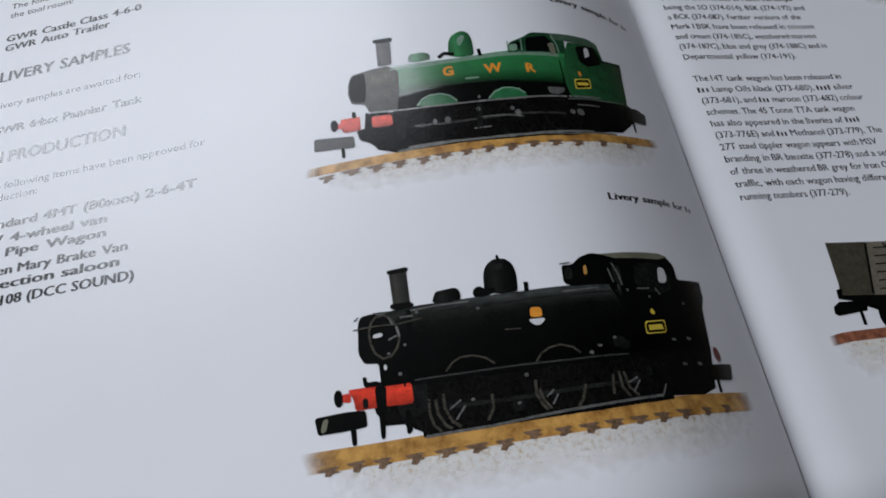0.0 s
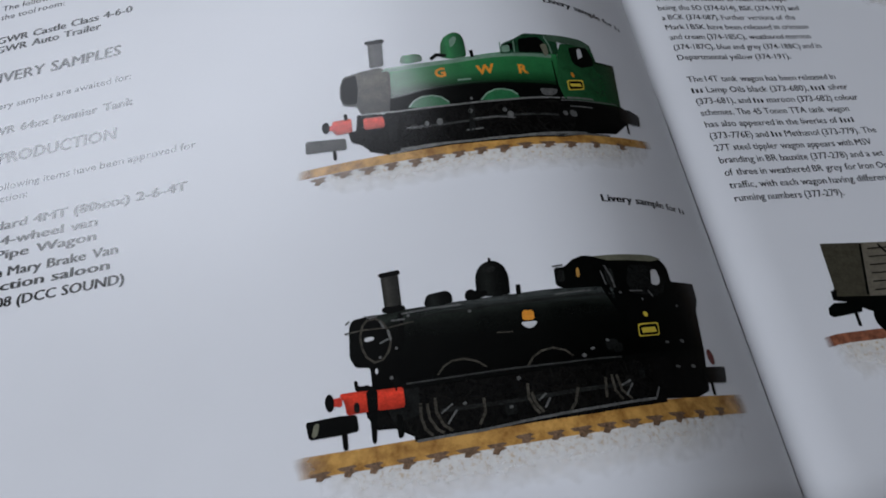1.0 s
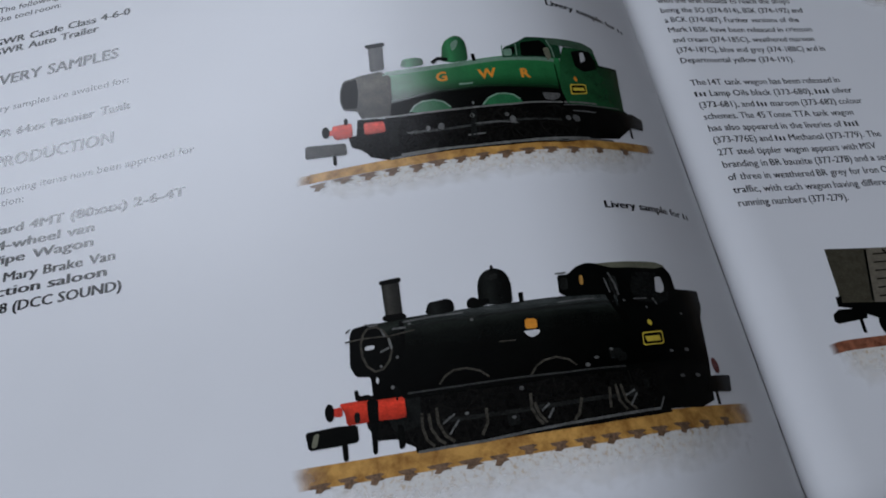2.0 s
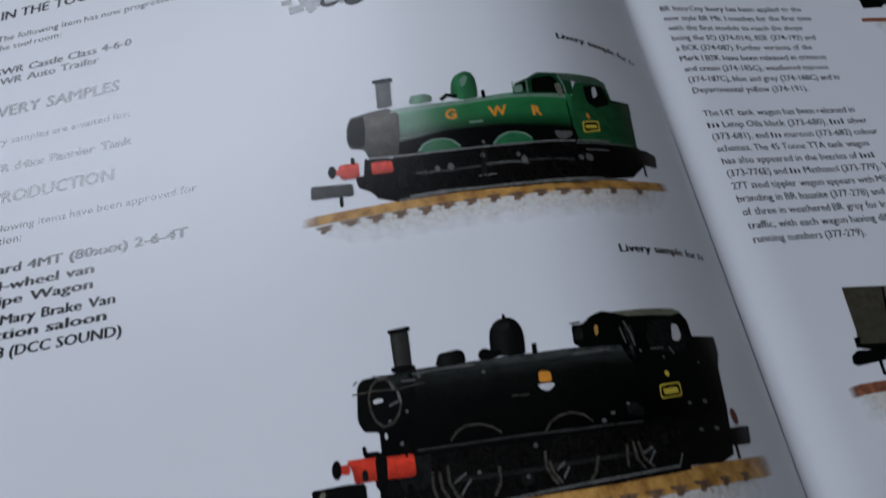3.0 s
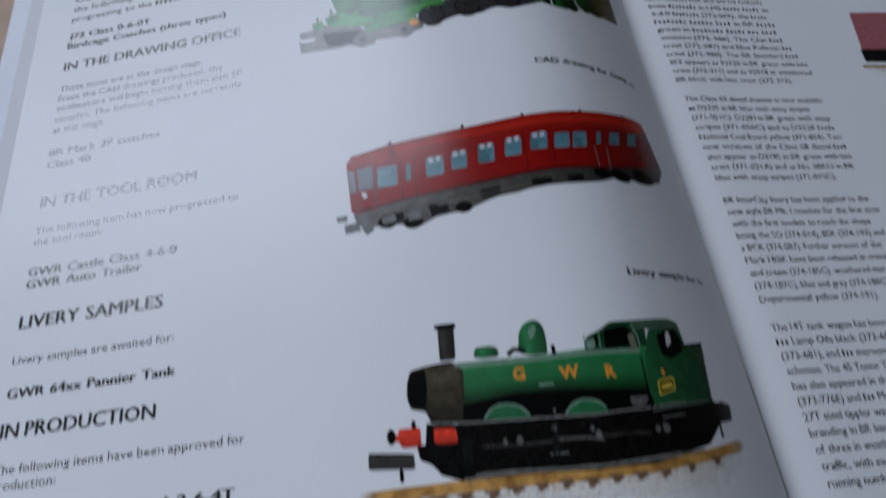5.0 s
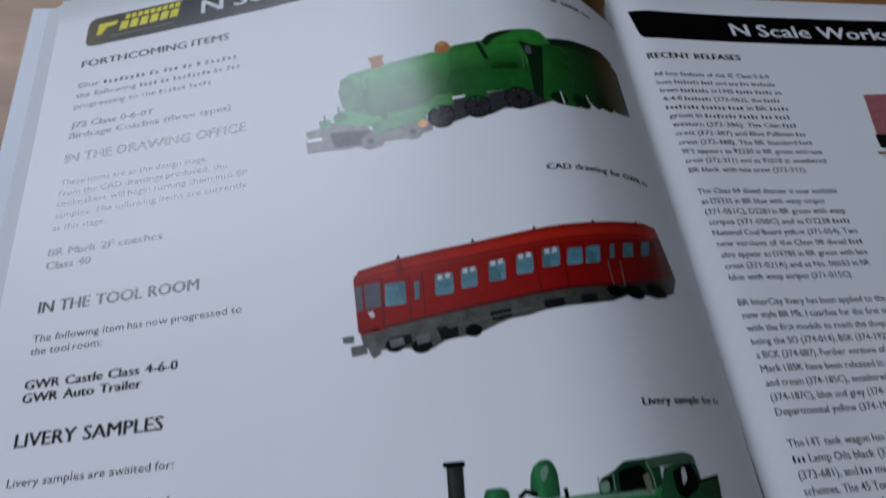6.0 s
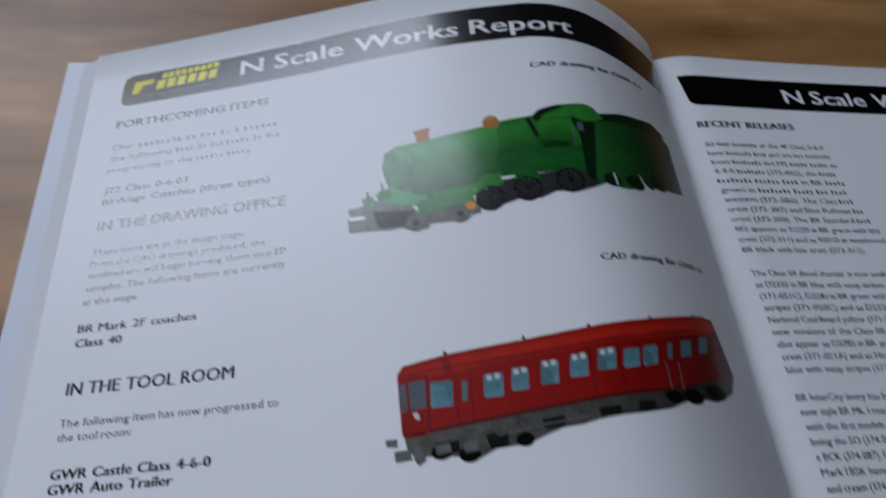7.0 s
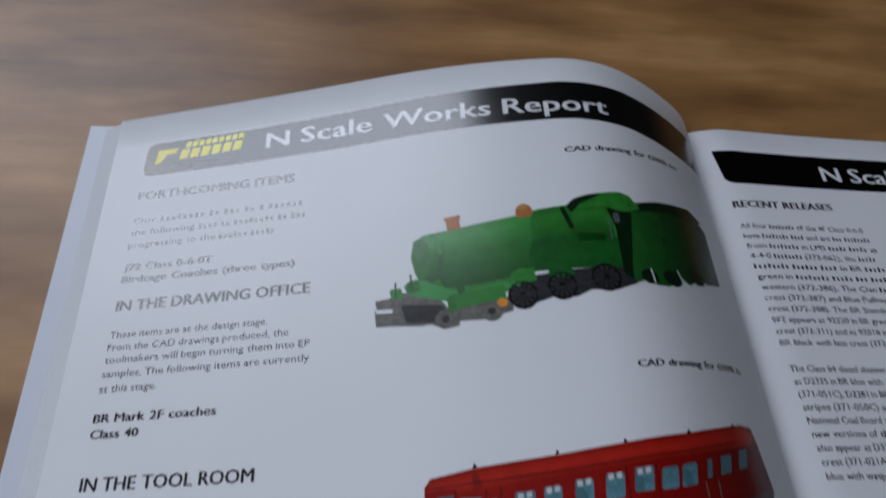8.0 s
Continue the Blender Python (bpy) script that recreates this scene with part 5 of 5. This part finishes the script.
shape("running_board", [(-116.8, -75.5), (-111.1, -74.7), (-107.8, -76.8), (-102.2, -79.3), (-88.5, -77.4), (-86.2, -78.8), (-96.3, -80.6), (-105.1, -81.7), (-115.6, -78.6)], INK_CAD_PALE, 6, green_castle_engine, soft=1)
shape("cylinder", [(-105, -79.9), (-96.1, -78.8), (-90.7, -78.2), (-90.5, -82.2), (-96.5, -83.1), (-104.4, -84.3)], INK_CAD_GREEN, 7, green_castle_engine, soft=1)
shape("cylinder_face", [(-105.6, -80.5), (-103.5, -80.2), (-103.1, -84.2), (-105.3, -84.9)], INK_CAD_MID, 8, green_castle_engine, soft=1)
shape("steam_pipe", [(-103.2, -75.5), (-101.3, -75.1), (-100.7, -79.5), (-102.6, -80)], INK_CAD_DARK, 7, green_castle_engine, soft=1)
shape("front_frame", [(-124.5, -81.9), (-121.9, -79.2), (-117.5, -77.5), (-108.3, -79.3), (-104.7, -84.3), (-96.5, -82.9), (-88.9, -81.7), (-89.1, -85.9), (-96.9, -87.6), (-102.5, -87.4), (-102.9, -88.7), (-106.6, -89.2), (-109.9, -87.5), (-113.3, -87.6), (-119.3, -86.8), (-124.2, -86.4)], INK_CAD_GREY, 4, green_castle_engine)
shape("front_shade", [(-117.6, -81.1), (-106.9, -82.4), (-105, -85.6), (-108.4, -87.1), (-116.2, -86.4)], INK_CAD_COAL, 5, green_castle_engine, soft=1)
shape("buffer", [(-124.4, -79), (-119.1, -78.7), (-118.5, -81.1), (-124.1, -81.2)], INK_CAD_GREY, 6, green_castle_engine, soft=1)
shape("buffer", [(-124.3, -83.4), (-117.1, -84.1), (-116.5, -86.3), (-124.1, -86.1)], INK_CAD_GREY, 6, green_castle_engine, soft=1)
stroke("buffer_gap", [(-124.1, -82.1), (-119.8, -82.5)], 1, INK_PAPER, 6, green_castle_engine)
shape("lamp_iron", [(-120.6, -76.2), (-117.4, -76.1), (-116.9, -79.5), (-120, -79.2)], INK_CAD_GREEN, 5, green_castle_engine, soft=1)
shape("step_plate", [(-116.1, -74.9), (-112.7, -74.1), (-112.2, -77.5), (-115.6, -78.3)], INK_CAD_MID, 6, green_castle_engine, soft=1)
stroke("lamp_post", [(-118.9, -74.3), (-118.8, -79.1)], 0.5, INK_CAD_DARK, 6, green_castle_engine)
stroke("lamp_post", [(-114.8, -72.5), (-114.6, -77)], 0.5, INK_CAD_DARK, 6, green_castle_engine)
shape("wheel_frame", [(-89.4, -80.4), (-83.9, -76.5), (-71.6, -75.3), (-57.3, -74.1), (-56, -79.2), (-62, -81.5), (-68.8, -81.4), (-72.8, -83.2), (-78.7, -82.9), (-84.8, -84.7), (-89.2, -84.1)], INK_CAD_COAL, 4, green_castle_engine)
disc("bogie_wheel", -106.1, -86.5, 2.8, 2.7, INK_CAD_GREY, 6, green_castle_engine)
disc("wheel_hub", -106.1, -86.5, 1.0, 1.1, INK_CAD_COAL, 7, green_castle_engine)
disc("bogie_wheel", -94.5, -85.5, 2.9, 2.8, INK_CAD_GREY, 6, green_castle_engine)
disc("wheel_hub", -94.5, -85.5, 1.0, 1.0, INK_CAD_COAL, 7, green_castle_engine)
disc("driving_wheel", -86.2, -81.7, 3.9, 4.1, INK_CAD_COAL, 5, green_castle_engine)
wheel(-86.2, -81.7, 3.7, 3.9, 6, green_castle_engine)
disc("driving_wheel", -76, -79.8, 3.9, 4.1, INK_CAD_COAL, 5, green_castle_engine)
wheel(-76, -79.8, 3.7, 3.9, 6, green_castle_engine)
disc("driving_wheel", -64.4, -77.9, 4.1, 4.1, INK_CAD_COAL, 5, green_castle_engine)
wheel(-64.4, -77.9, 3.9, 3.9, 6, green_castle_engine)
stroke("side_rod", [(-89, -82.4), (-86.3, -82), (-76.1, -80.3), (-64.5, -78.5)], 0.7, INK_CAD_COAL, 7, green_castle_engine)
disc("tender_wheel", -51.7, -76.6, 2.8, 2.2, INK_CAD_BLACK, 5, green_castle_engine)
disc("tender_wheel", -43.5, -75.6, 3.5, 2.4, INK_CAD_BLACK, 5, green_castle_engine)
disc("tender_wheel", -32.9, -72.4, 4.1, 2.4, INK_CAD_BLACK, 5, green_castle_engine)
shape("chimney", [(-104.6, -57), (-101.1, -56.6), (-100.8, -60.1), (-104.4, -60.5)], INK_COPPER, 5, green_castle_engine)
shape("chimney_lip", [(-105.2, -56.3), (-100.8, -55.7), (-100.6, -57.1), (-105, -57.5)], INK_COPPER, 6, green_castle_engine)
shape("safety_valve", [(-85.8, -56.5), (-84.8, -54.5), (-83.1, -53.9), (-81.6, -54.8), (-80.9, -56.7), (-81.7, -58.4), (-85.2, -58.6)], INK_COPPER, 5, green_castle_engine, soft=1)
shape("safety_valve_top", [(-84.8, -55), (-83.1, -54.2), (-81.9, -54.9), (-83, -55.8), (-84.3, -55.9)], INK_BRASS, 6, green_castle_engine, soft=1)
shape("orange_axle", [(-93.2, -83.2), (-91.9, -82), (-90.2, -82.6), (-90.4, -84.3), (-92.2, -84.8)], INK_ORANGE, 7, green_castle_engine, soft=1)
stroke("white_gap", [(-50.9, -74.2), (-50.4, -78.2)], 0.5, INK_PAPER, 7, green_castle_engine)
stroke("white_gap", [(-41, -72.5), (-40, -75.3)], 0.5, INK_PAPER, 7, green_castle_engine)
stroke("cab_handrail", [(-60.8, -59.1), (-60.8, -66.4)], 0.4, INK_SLATE, 7, green_castle_engine)
red_coach = shape("coach_picture", [(-113.3, -127.3), (-112, -125.6), (-101.4, -123.8), (-82.6, -122.2), (-67.7, -120.4), (-50.9, -117.9), (-30.4, -113.5), (-25.5, -113.6), (-24.4, -116.9), (-22, -128.6), (-47.6, -135.7), (-76.1, -138.9), (-95.2, -140.8), (-111.8, -142.6), (-112.8, -141.7)], INK_COACH_SIDE, 3, magazine, 'printed picture of a red railway coach')
shape("roof", [(-113.1, -127.1), (-111.9, -125.4), (-101.4, -123.8), (-82.6, -122.2), (-67.7, -120.4), (-50.9, -117.9), (-30.4, -113.5), (-25.5, -113.6), (-24.6, -116.3), (-30.3, -118.9), (-52.3, -123.1), (-68.6, -125.2), (-83.3, -126.9), (-100.5, -128.8), (-113, -129.8)], INK_COACH_TOP, 4, red_coach)
shape("cab_face", [(-113.3, -128.4), (-109.7, -127.8), (-106.2, -128), (-106.4, -142), (-111.8, -142.6), (-112.8, -141.7)], INK_COACH, 5, red_coach)
stroke("cab_edge", [(-106.3, -128.2), (-106.5, -141.8)], 0.35, INK_COACH_DARK, 6, red_coach)
stroke("roof_gutter", [(-112.6, -127.6), (-101.8, -127.0), (-83.3, -125.9), (-68.7, -124.4), (-52.3, -122.2), (-34.0, -118.3)], 0.3, INK_COACH_DARK, 6, red_coach)
shape("cab_window", [(-113, -129.8), (-111.4, -129.7), (-111.2, -136.2), (-112.8, -136.4)], INK_SLATE, 6, red_coach)
shape("cab_window", [(-110.8, -129.6), (-106.8, -129.3), (-106.9, -136), (-110.6, -136.2)], INK_SLATE, 6, red_coach)
shape("cab_lamp", [(-110.2, -136.9), (-108.9, -136.8), (-108.5, -138.4), (-109.5, -138.5)], INK_PALE, 7, red_coach)
stroke("solebar", [(-112.3, -142), (-95.2, -140.4), (-76.1, -138.5), (-47.5, -135.4), (-22.5, -128.4)], 0.8, INK_COACH_DARK, 5, red_coach)
shape("underframe", [(-112.3, -142.5), (-95.2, -140.8), (-76.1, -138.9), (-47.6, -135.7), (-22, -128.6), (-25.6, -133.7), (-33.9, -137.1), (-42.4, -137), (-50.7, -140.2), (-57, -141.2), (-64, -141.8), (-69.2, -142.5), (-72.5, -143.3), (-76.9, -143.6), (-80.2, -144.6), (-83.4, -145.8), (-86, -146.5), (-92.2, -146.8), (-96.1, -148.6), (-104.6, -146.9), (-109.6, -147.1), (-111.7, -145.4)], INK_UNDERFRAME, 4, red_coach)
shape("window", [(-105.6, -130.4), (-105.2, -130.1), (-101, -130.2), (-100.6, -130.5), (-100.8, -136), (-101.3, -136.3), (-105.5, -136.2), (-105.9, -135.9)], INK_PANE, 6, red_coach)
shape("window", [(-93.3, -130), (-92.9, -129.7), (-89.2, -129.7), (-88.9, -130), (-89.2, -134.9), (-89.7, -135.3), (-93.4, -135.3), (-93.7, -135)], INK_PANE, 6, red_coach)
shape("window", [(-86.9, -129.4), (-86.4, -129), (-83.3, -129), (-83, -129.3), (-83.4, -134), (-83.8, -134.3), (-87, -134.4), (-87.3, -134.1)], INK_PANE, 6, red_coach)
shape("window", [(-80, -128.3), (-79.6, -128), (-76.3, -127.9), (-76, -128.2), (-76.5, -133.2), (-77, -133.5), (-80.3, -133.6), (-80.6, -133.3)], INK_PANE, 6, red_coach)
shape("window", [(-73.1, -127.5), (-72.7, -127.1), (-69.4, -127), (-69, -127.3), (-69.6, -132), (-70.1, -132.4), (-73.5, -132.5), (-73.8, -132.2)], INK_PANE, 6, red_coach)
shape("window", [(-66.5, -126.4), (-66.1, -126.1), (-62.4, -125.7), (-62.1, -126), (-62.8, -130.6), (-63.3, -131), (-66.9, -131.3), (-67.3, -131)], INK_PANE, 6, red_coach)
shape("window", [(-60.2, -126.6), (-59.7, -126.2), (-56.4, -125.7), (-56, -125.9), (-56.7, -130), (-57.3, -130.5), (-60.6, -130.9), (-61, -130.6)], INK_PANE, 6, red_coach)
shape("window", [(-55, -125.9), (-54.4, -125.4), (-51.2, -124.7), (-50.7, -125), (-51.6, -129.2), (-52.2, -129.7), (-55.5, -130.3), (-55.9, -130)], INK_PANE, 6, red_coach)
shape("door_window", [(-98.4, -130.8), (-97.2, -130.7), (-97.5, -135.4), (-98.7, -135.6)], INK_TEAL_DARK, 6, red_coach)
shape("door_window", [(-47.2, -124), (-45.6, -123.5), (-46.8, -127.7), (-48.4, -128.2)], INK_TEAL_DARK, 6, red_coach)
shape("door_window", [(-42.3, -122.7), (-38.2, -121.7), (-39.7, -126.1), (-43.7, -127)], INK_TEAL_DARK, 6, red_coach)
shape("door_window", [(-34.5, -120.5), (-30.6, -119.4), (-32.5, -124.1), (-36.2, -125.1)], INK_TEAL_DARK, 6, red_coach)
shape("ventilator", [(-92.7, -130.1), (-91.5, -130), (-91.5, -131.2), (-92.7, -131.3)], INK_PALE, 7, red_coach)
shape("ventilator", [(-90.8, -129.9), (-89.6, -129.8), (-89.7, -131), (-90.8, -131.1)], INK_PALE, 7, red_coach)
shape("ventilator", [(-86.5, -129.3), (-85.3, -129.2), (-85.3, -130.4), (-86.5, -130.5)], INK_PALE, 7, red_coach)
shape("ventilator", [(-84.6, -129.1), (-83.4, -129), (-83.5, -130.2), (-84.7, -130.3)], INK_PALE, 7, red_coach)
shape("ventilator", [(-79.6, -128.2), (-78.4, -128.1), (-78.4, -129.3), (-79.6, -129.5)], INK_PALE, 7, red_coach)
shape("ventilator", [(-77.7, -128), (-76.5, -127.8), (-76.6, -129.1), (-77.8, -129.2)], INK_PALE, 7, red_coach)
shape("ventilator", [(-72.6, -127.2), (-71.4, -127.1), (-71.5, -128.3), (-72.7, -128.5)], INK_PALE, 7, red_coach)
shape("ventilator", [(-70.7, -127), (-69.5, -126.8), (-69.6, -128.1), (-70.8, -128.2)], INK_PALE, 7, red_coach)
shape("ventilator", [(-66, -126.5), (-64.7, -126.2), (-64.9, -127.5), (-66.1, -127.7)], INK_PALE, 7, red_coach)
shape("ventilator", [(-64, -126.1), (-62.8, -125.9), (-62.9, -127.1), (-64.2, -127.4)], INK_PALE, 7, red_coach)
stroke("door_handrail", [(-45.1, -128.4), (-45.7, -135.5)], 0.3, INK_STEEL, 7, red_coach)
stroke("door_handrail", [(-49.3, -128.9), (-49.3, -135.8)], 0.3, INK_STEEL, 7, red_coach)
shape("roof_vent", [(-102.3, -123.8), (-101.7, -122.7), (-101.2, -123.7)], INK_BLACK, 5, red_coach)
shape("roof_vent", [(-83.6, -122.2), (-83, -121), (-82.6, -122)], INK_BLACK, 5, red_coach)
shape("roof_vent", [(-68, -120.4), (-67.4, -119.4), (-67, -120.3)], INK_BLACK, 5, red_coach)
shape("roof_vent", [(-51.6, -118.1), (-50.8, -117), (-50.3, -117.9)], INK_BLACK, 5, red_coach)
shape("roof_vent", [(-35.4, -114.8), (-34.2, -113.7), (-33.8, -114.4)], INK_BLACK, 5, red_coach)
disc("wheel", -104.2, -146.2, 2.4, 1.8, INK_BLACK, 5, red_coach)
disc("wheel", -98.1, -147.4, 2.4, 1.8, INK_BLACK, 5, red_coach)
disc("wheel", -85.8, -145.4, 2.0, 1.6, INK_BLACK, 5, red_coach)
disc("wheel", -49, -137.4, 2.7, 1.6, INK_BLACK, 5, red_coach)
disc("wheel", -42.7, -136.8, 3.6, 1.9, INK_BLACK, 5, red_coach)
disc("wheel", -33.3, -134.7, 4.3, 1.9, INK_BLACK, 5, red_coach)
shape("equipment_box", [(-94.3, -143.6), (-89.3, -143.2), (-89.4, -146.6), (-93.4, -147)], INK_COAL, 5, red_coach)
shape("equipment_box", [(-81.5, -141.4), (-76.5, -140.9), (-76.6, -143.2), (-81.1, -143.7)], INK_COAL, 5, red_coach)
shape("equipment_box", [(-68.7, -140), (-63.5, -139.5), (-63.7, -141.6), (-68.4, -142.1)], INK_COAL, 5, red_coach)
shape("equipment_box", [(-59.3, -139.1), (-54.9, -138.5), (-55.1, -140.6), (-59.3, -141.2)], INK_COAL, 5, red_coach)
shape("equipment_box", [(-105.6, -144.4), (-100.3, -144), (-100.1, -146.7), (-105, -146.9)], INK_COAL, 5, red_coach)
shape("axle_guard", [(-105.6, -144.8), (-102.3, -144.5), (-102, -146.5), (-105.3, -146.9)], INK_FRAME_GREY, 6, red_coach)
shape("axle_guard", [(-99.4, -144.8), (-96.1, -144.4), (-96.1, -146.7), (-99.1, -147.1)], INK_FRAME_GREY, 6, red_coach)
stroke("step_board", [(-91.8, -143.9), (-81.7, -142.7), (-70.3, -141.4)], 0.4, INK_STEEL_MID, 6, red_coach)
shape("buffer", [(-116.7, -142.2), (-113.9, -142.3), (-114, -144.1), (-116.5, -143.8)], INK_FRAME_GREY, 5, red_coach)
shape("buffer", [(-114.8, -145), (-111.2, -144.9), (-110.8, -147.3), (-114.6, -147.5)], INK_FRAME_GREY, 5, red_coach)
shape("hose", [(-110.9, -144.2), (-109.1, -143.9), (-107.6, -147.7), (-109.4, -148.8), (-110.3, -147.4)], INK_FRAME_GREY, 5, red_coach)
for u, top, foot in ((-99.6, -128.8, -141.2), (-96.3, -128.4, -140.9), (-68.4, -125.6, -137.9), (-61.4, -124.8, -137.0)):
    stroke("door_seam", [(u, top), (u - 0.3, foot)], 0.25, INK_COACH_DARK, 6, red_coach)
open_wagon = shape("wagon_picture", [(29.9, -227.8), (41.8, -228.3), (66.1, -229.1), (57.7, -244.6), (27.7, -242.9), (28.6, -239.7)], INK_WAGON, 3, magazine, 'printed picture of a weathered open wagon')
wagon_details(open_wagon)
shape("end_panel", [(29.9, -227.8), (41.8, -228.3), (37.8, -243.5), (27.7, -242.9), (28.6, -239.7)], INK_WAGON_DARK, 4, open_wagon)
shape("solebar", [(27.7, -242.9), (57.7, -244.6), (55.2, -249.2), (38.6, -248.6), (30.5, -244.7)], INK_BLACK, 4, open_wagon)
shape("buffer", [(27.1, -241.3), (28.9, -241.1), (28.2, -243.3), (31, -243.8), (30.6, -244.6), (26.7, -243.8)], INK_BLACK, 5, open_wagon)
shape("coupler", [(24.4, -245.8), (26.5, -244.6), (34.7, -244.8), (33.5, -247.5), (24.9, -248.3), (23.9, -247.6)], INK_BLACK, 5, open_wagon)
stroke("coupler_pin", [(31.6, -247.3), (31.2, -251.2)], 1, INK_BLACK, 5, open_wagon)
disc("wheel", 42.2, -249.8, 6.1, 5.1, INK_BLACK, 5, open_wagon)
ballast("ballast", [(19.2, -253.4), (26.6, -253.1), (37.8, -252.8), (53.2, -252.7)], 14, INK_BALLAST, 1, open_wagon)
rail("rail", [(19.2, -253.4), (23.5, -252.7), (26.8, -252.5), (38.1, -252.3), (53.4, -252.4)], 2.6, INK_RAIL_RED, 2, open_wagon)


# small bright fittings of the tank engines
for pts, width in (([(-98.6, -246.6), (-95.9, -246.8)], 0.35), ([(-100.9, -246.2), (-100.2, -247.9)], 0.35), ([(-101.4, -250.8), (-99.6, -250.2)], 0.4), ([(-103.8, -244.6), (-102.9, -245.2), (-101.2, -245.1)], 0.3),
                   ([(-107.8, -245.6), (-106.9, -245.0)], 0.3), ([(-54.2, -241.2), (-53.3, -243.8), (-53.0, -246.2)], 0.45), ([(-55.4, -242.4), (-54.9, -245.6)], 0.35), ([(-49.7, -246.9), (-46.2, -246.6)], 0.3),
                   ([(-66.3, -246.9), (-58.7, -246.7)], 0.3), ([(-44.5, -246.4), (-43.6, -247.8)], 0.4), ([(-65.4, -240.9), (-63.2, -240.8)], 0.35), ([(-96.4, -245.6), (-90.3, -245.6), (-84.6, -245.9)], 0.35)):
    stroke("bright_edge", pts, width, INK_STEEL_MID, 10, black_tank_engine)
for cu, cv in ((-83.2, -247.6), (-95.2, -246.2), (-52.1, -247.3), (-46.9, -248.6), (-36.9, -249.2), (-101.6, -253.6), (-98.3, -252.4)):
    disc("rivet_glint", cu, cv, 0.32, 0.3, INK_STEEL_MID, 10, black_tank_engine)
for pts, width in (([(-93.2, -184.4), (-84.0, -184.5), (-76.5, -184.9), (-64.0, -184.9), (-52.4, -184.6)], 0.35), ([(-64.6, -181.0), (-64.9, -184.2)], 0.3), ([(-61.2, -180.6), (-61.5, -184.2)], 0.3), ([(-52.9, -178.6), (-51.9, -181.2), (-51.8, -184.0)], 0.4)):
    stroke("bright_edge", pts, width, INK_GREEN_PALE, 10, green_tank_engine)
stroke("beam_edge", [(-53.0, -198.3), (-43.2, -196.8), (-34.6, -195.0)], 0.35, INK_STEEL_MID, 10, green_tank_engine)

# part of a van and of a locomotive in the outer column of the facing page
brake_van = shape("wagon_picture", [(85.5, -116), (150, -115), (150, -128), (85, -129)], INK_COAL, 3, magazine, "printed picture of a dark railway van")
ballast("ballast", [(79.5, -135.6), (92, -135), (118, -134.6), (150, -134.5)], 9, INK_BALLAST, 1, brake_van)
shape("coupler", [(83.4, -125.6), (91, -125), (91, -130), (83.2, -130.4)], INK_BLACK, 4, brake_van)
stroke("rail", [(80.2, -135.6), (150, -134.6)], 1.6, INK_RUST_RED, 2, brake_van)
pink_engine = shape("locomotive_picture", [(89, -49), (150, -47), (150, -67), (86.2, -68), (87, -62)], INK_PINK, 3, magazine, "printed picture of a faded red diesel locomotive")
shape("underframe", [(85.4, -67.5), (150, -66), (150, -73), (85.2, -73.5)], INK_COAL, 4, pink_engine)
ballast("ballast", [(81, -75), (92, -74.6), (118, -74), (150, -74)], 8, INK_BALLAST, 1, pink_engine)
stroke("rail", [(83, -75.6), (150, -75)], 1.2, INK_RUST_FADE, 2, pink_engine)
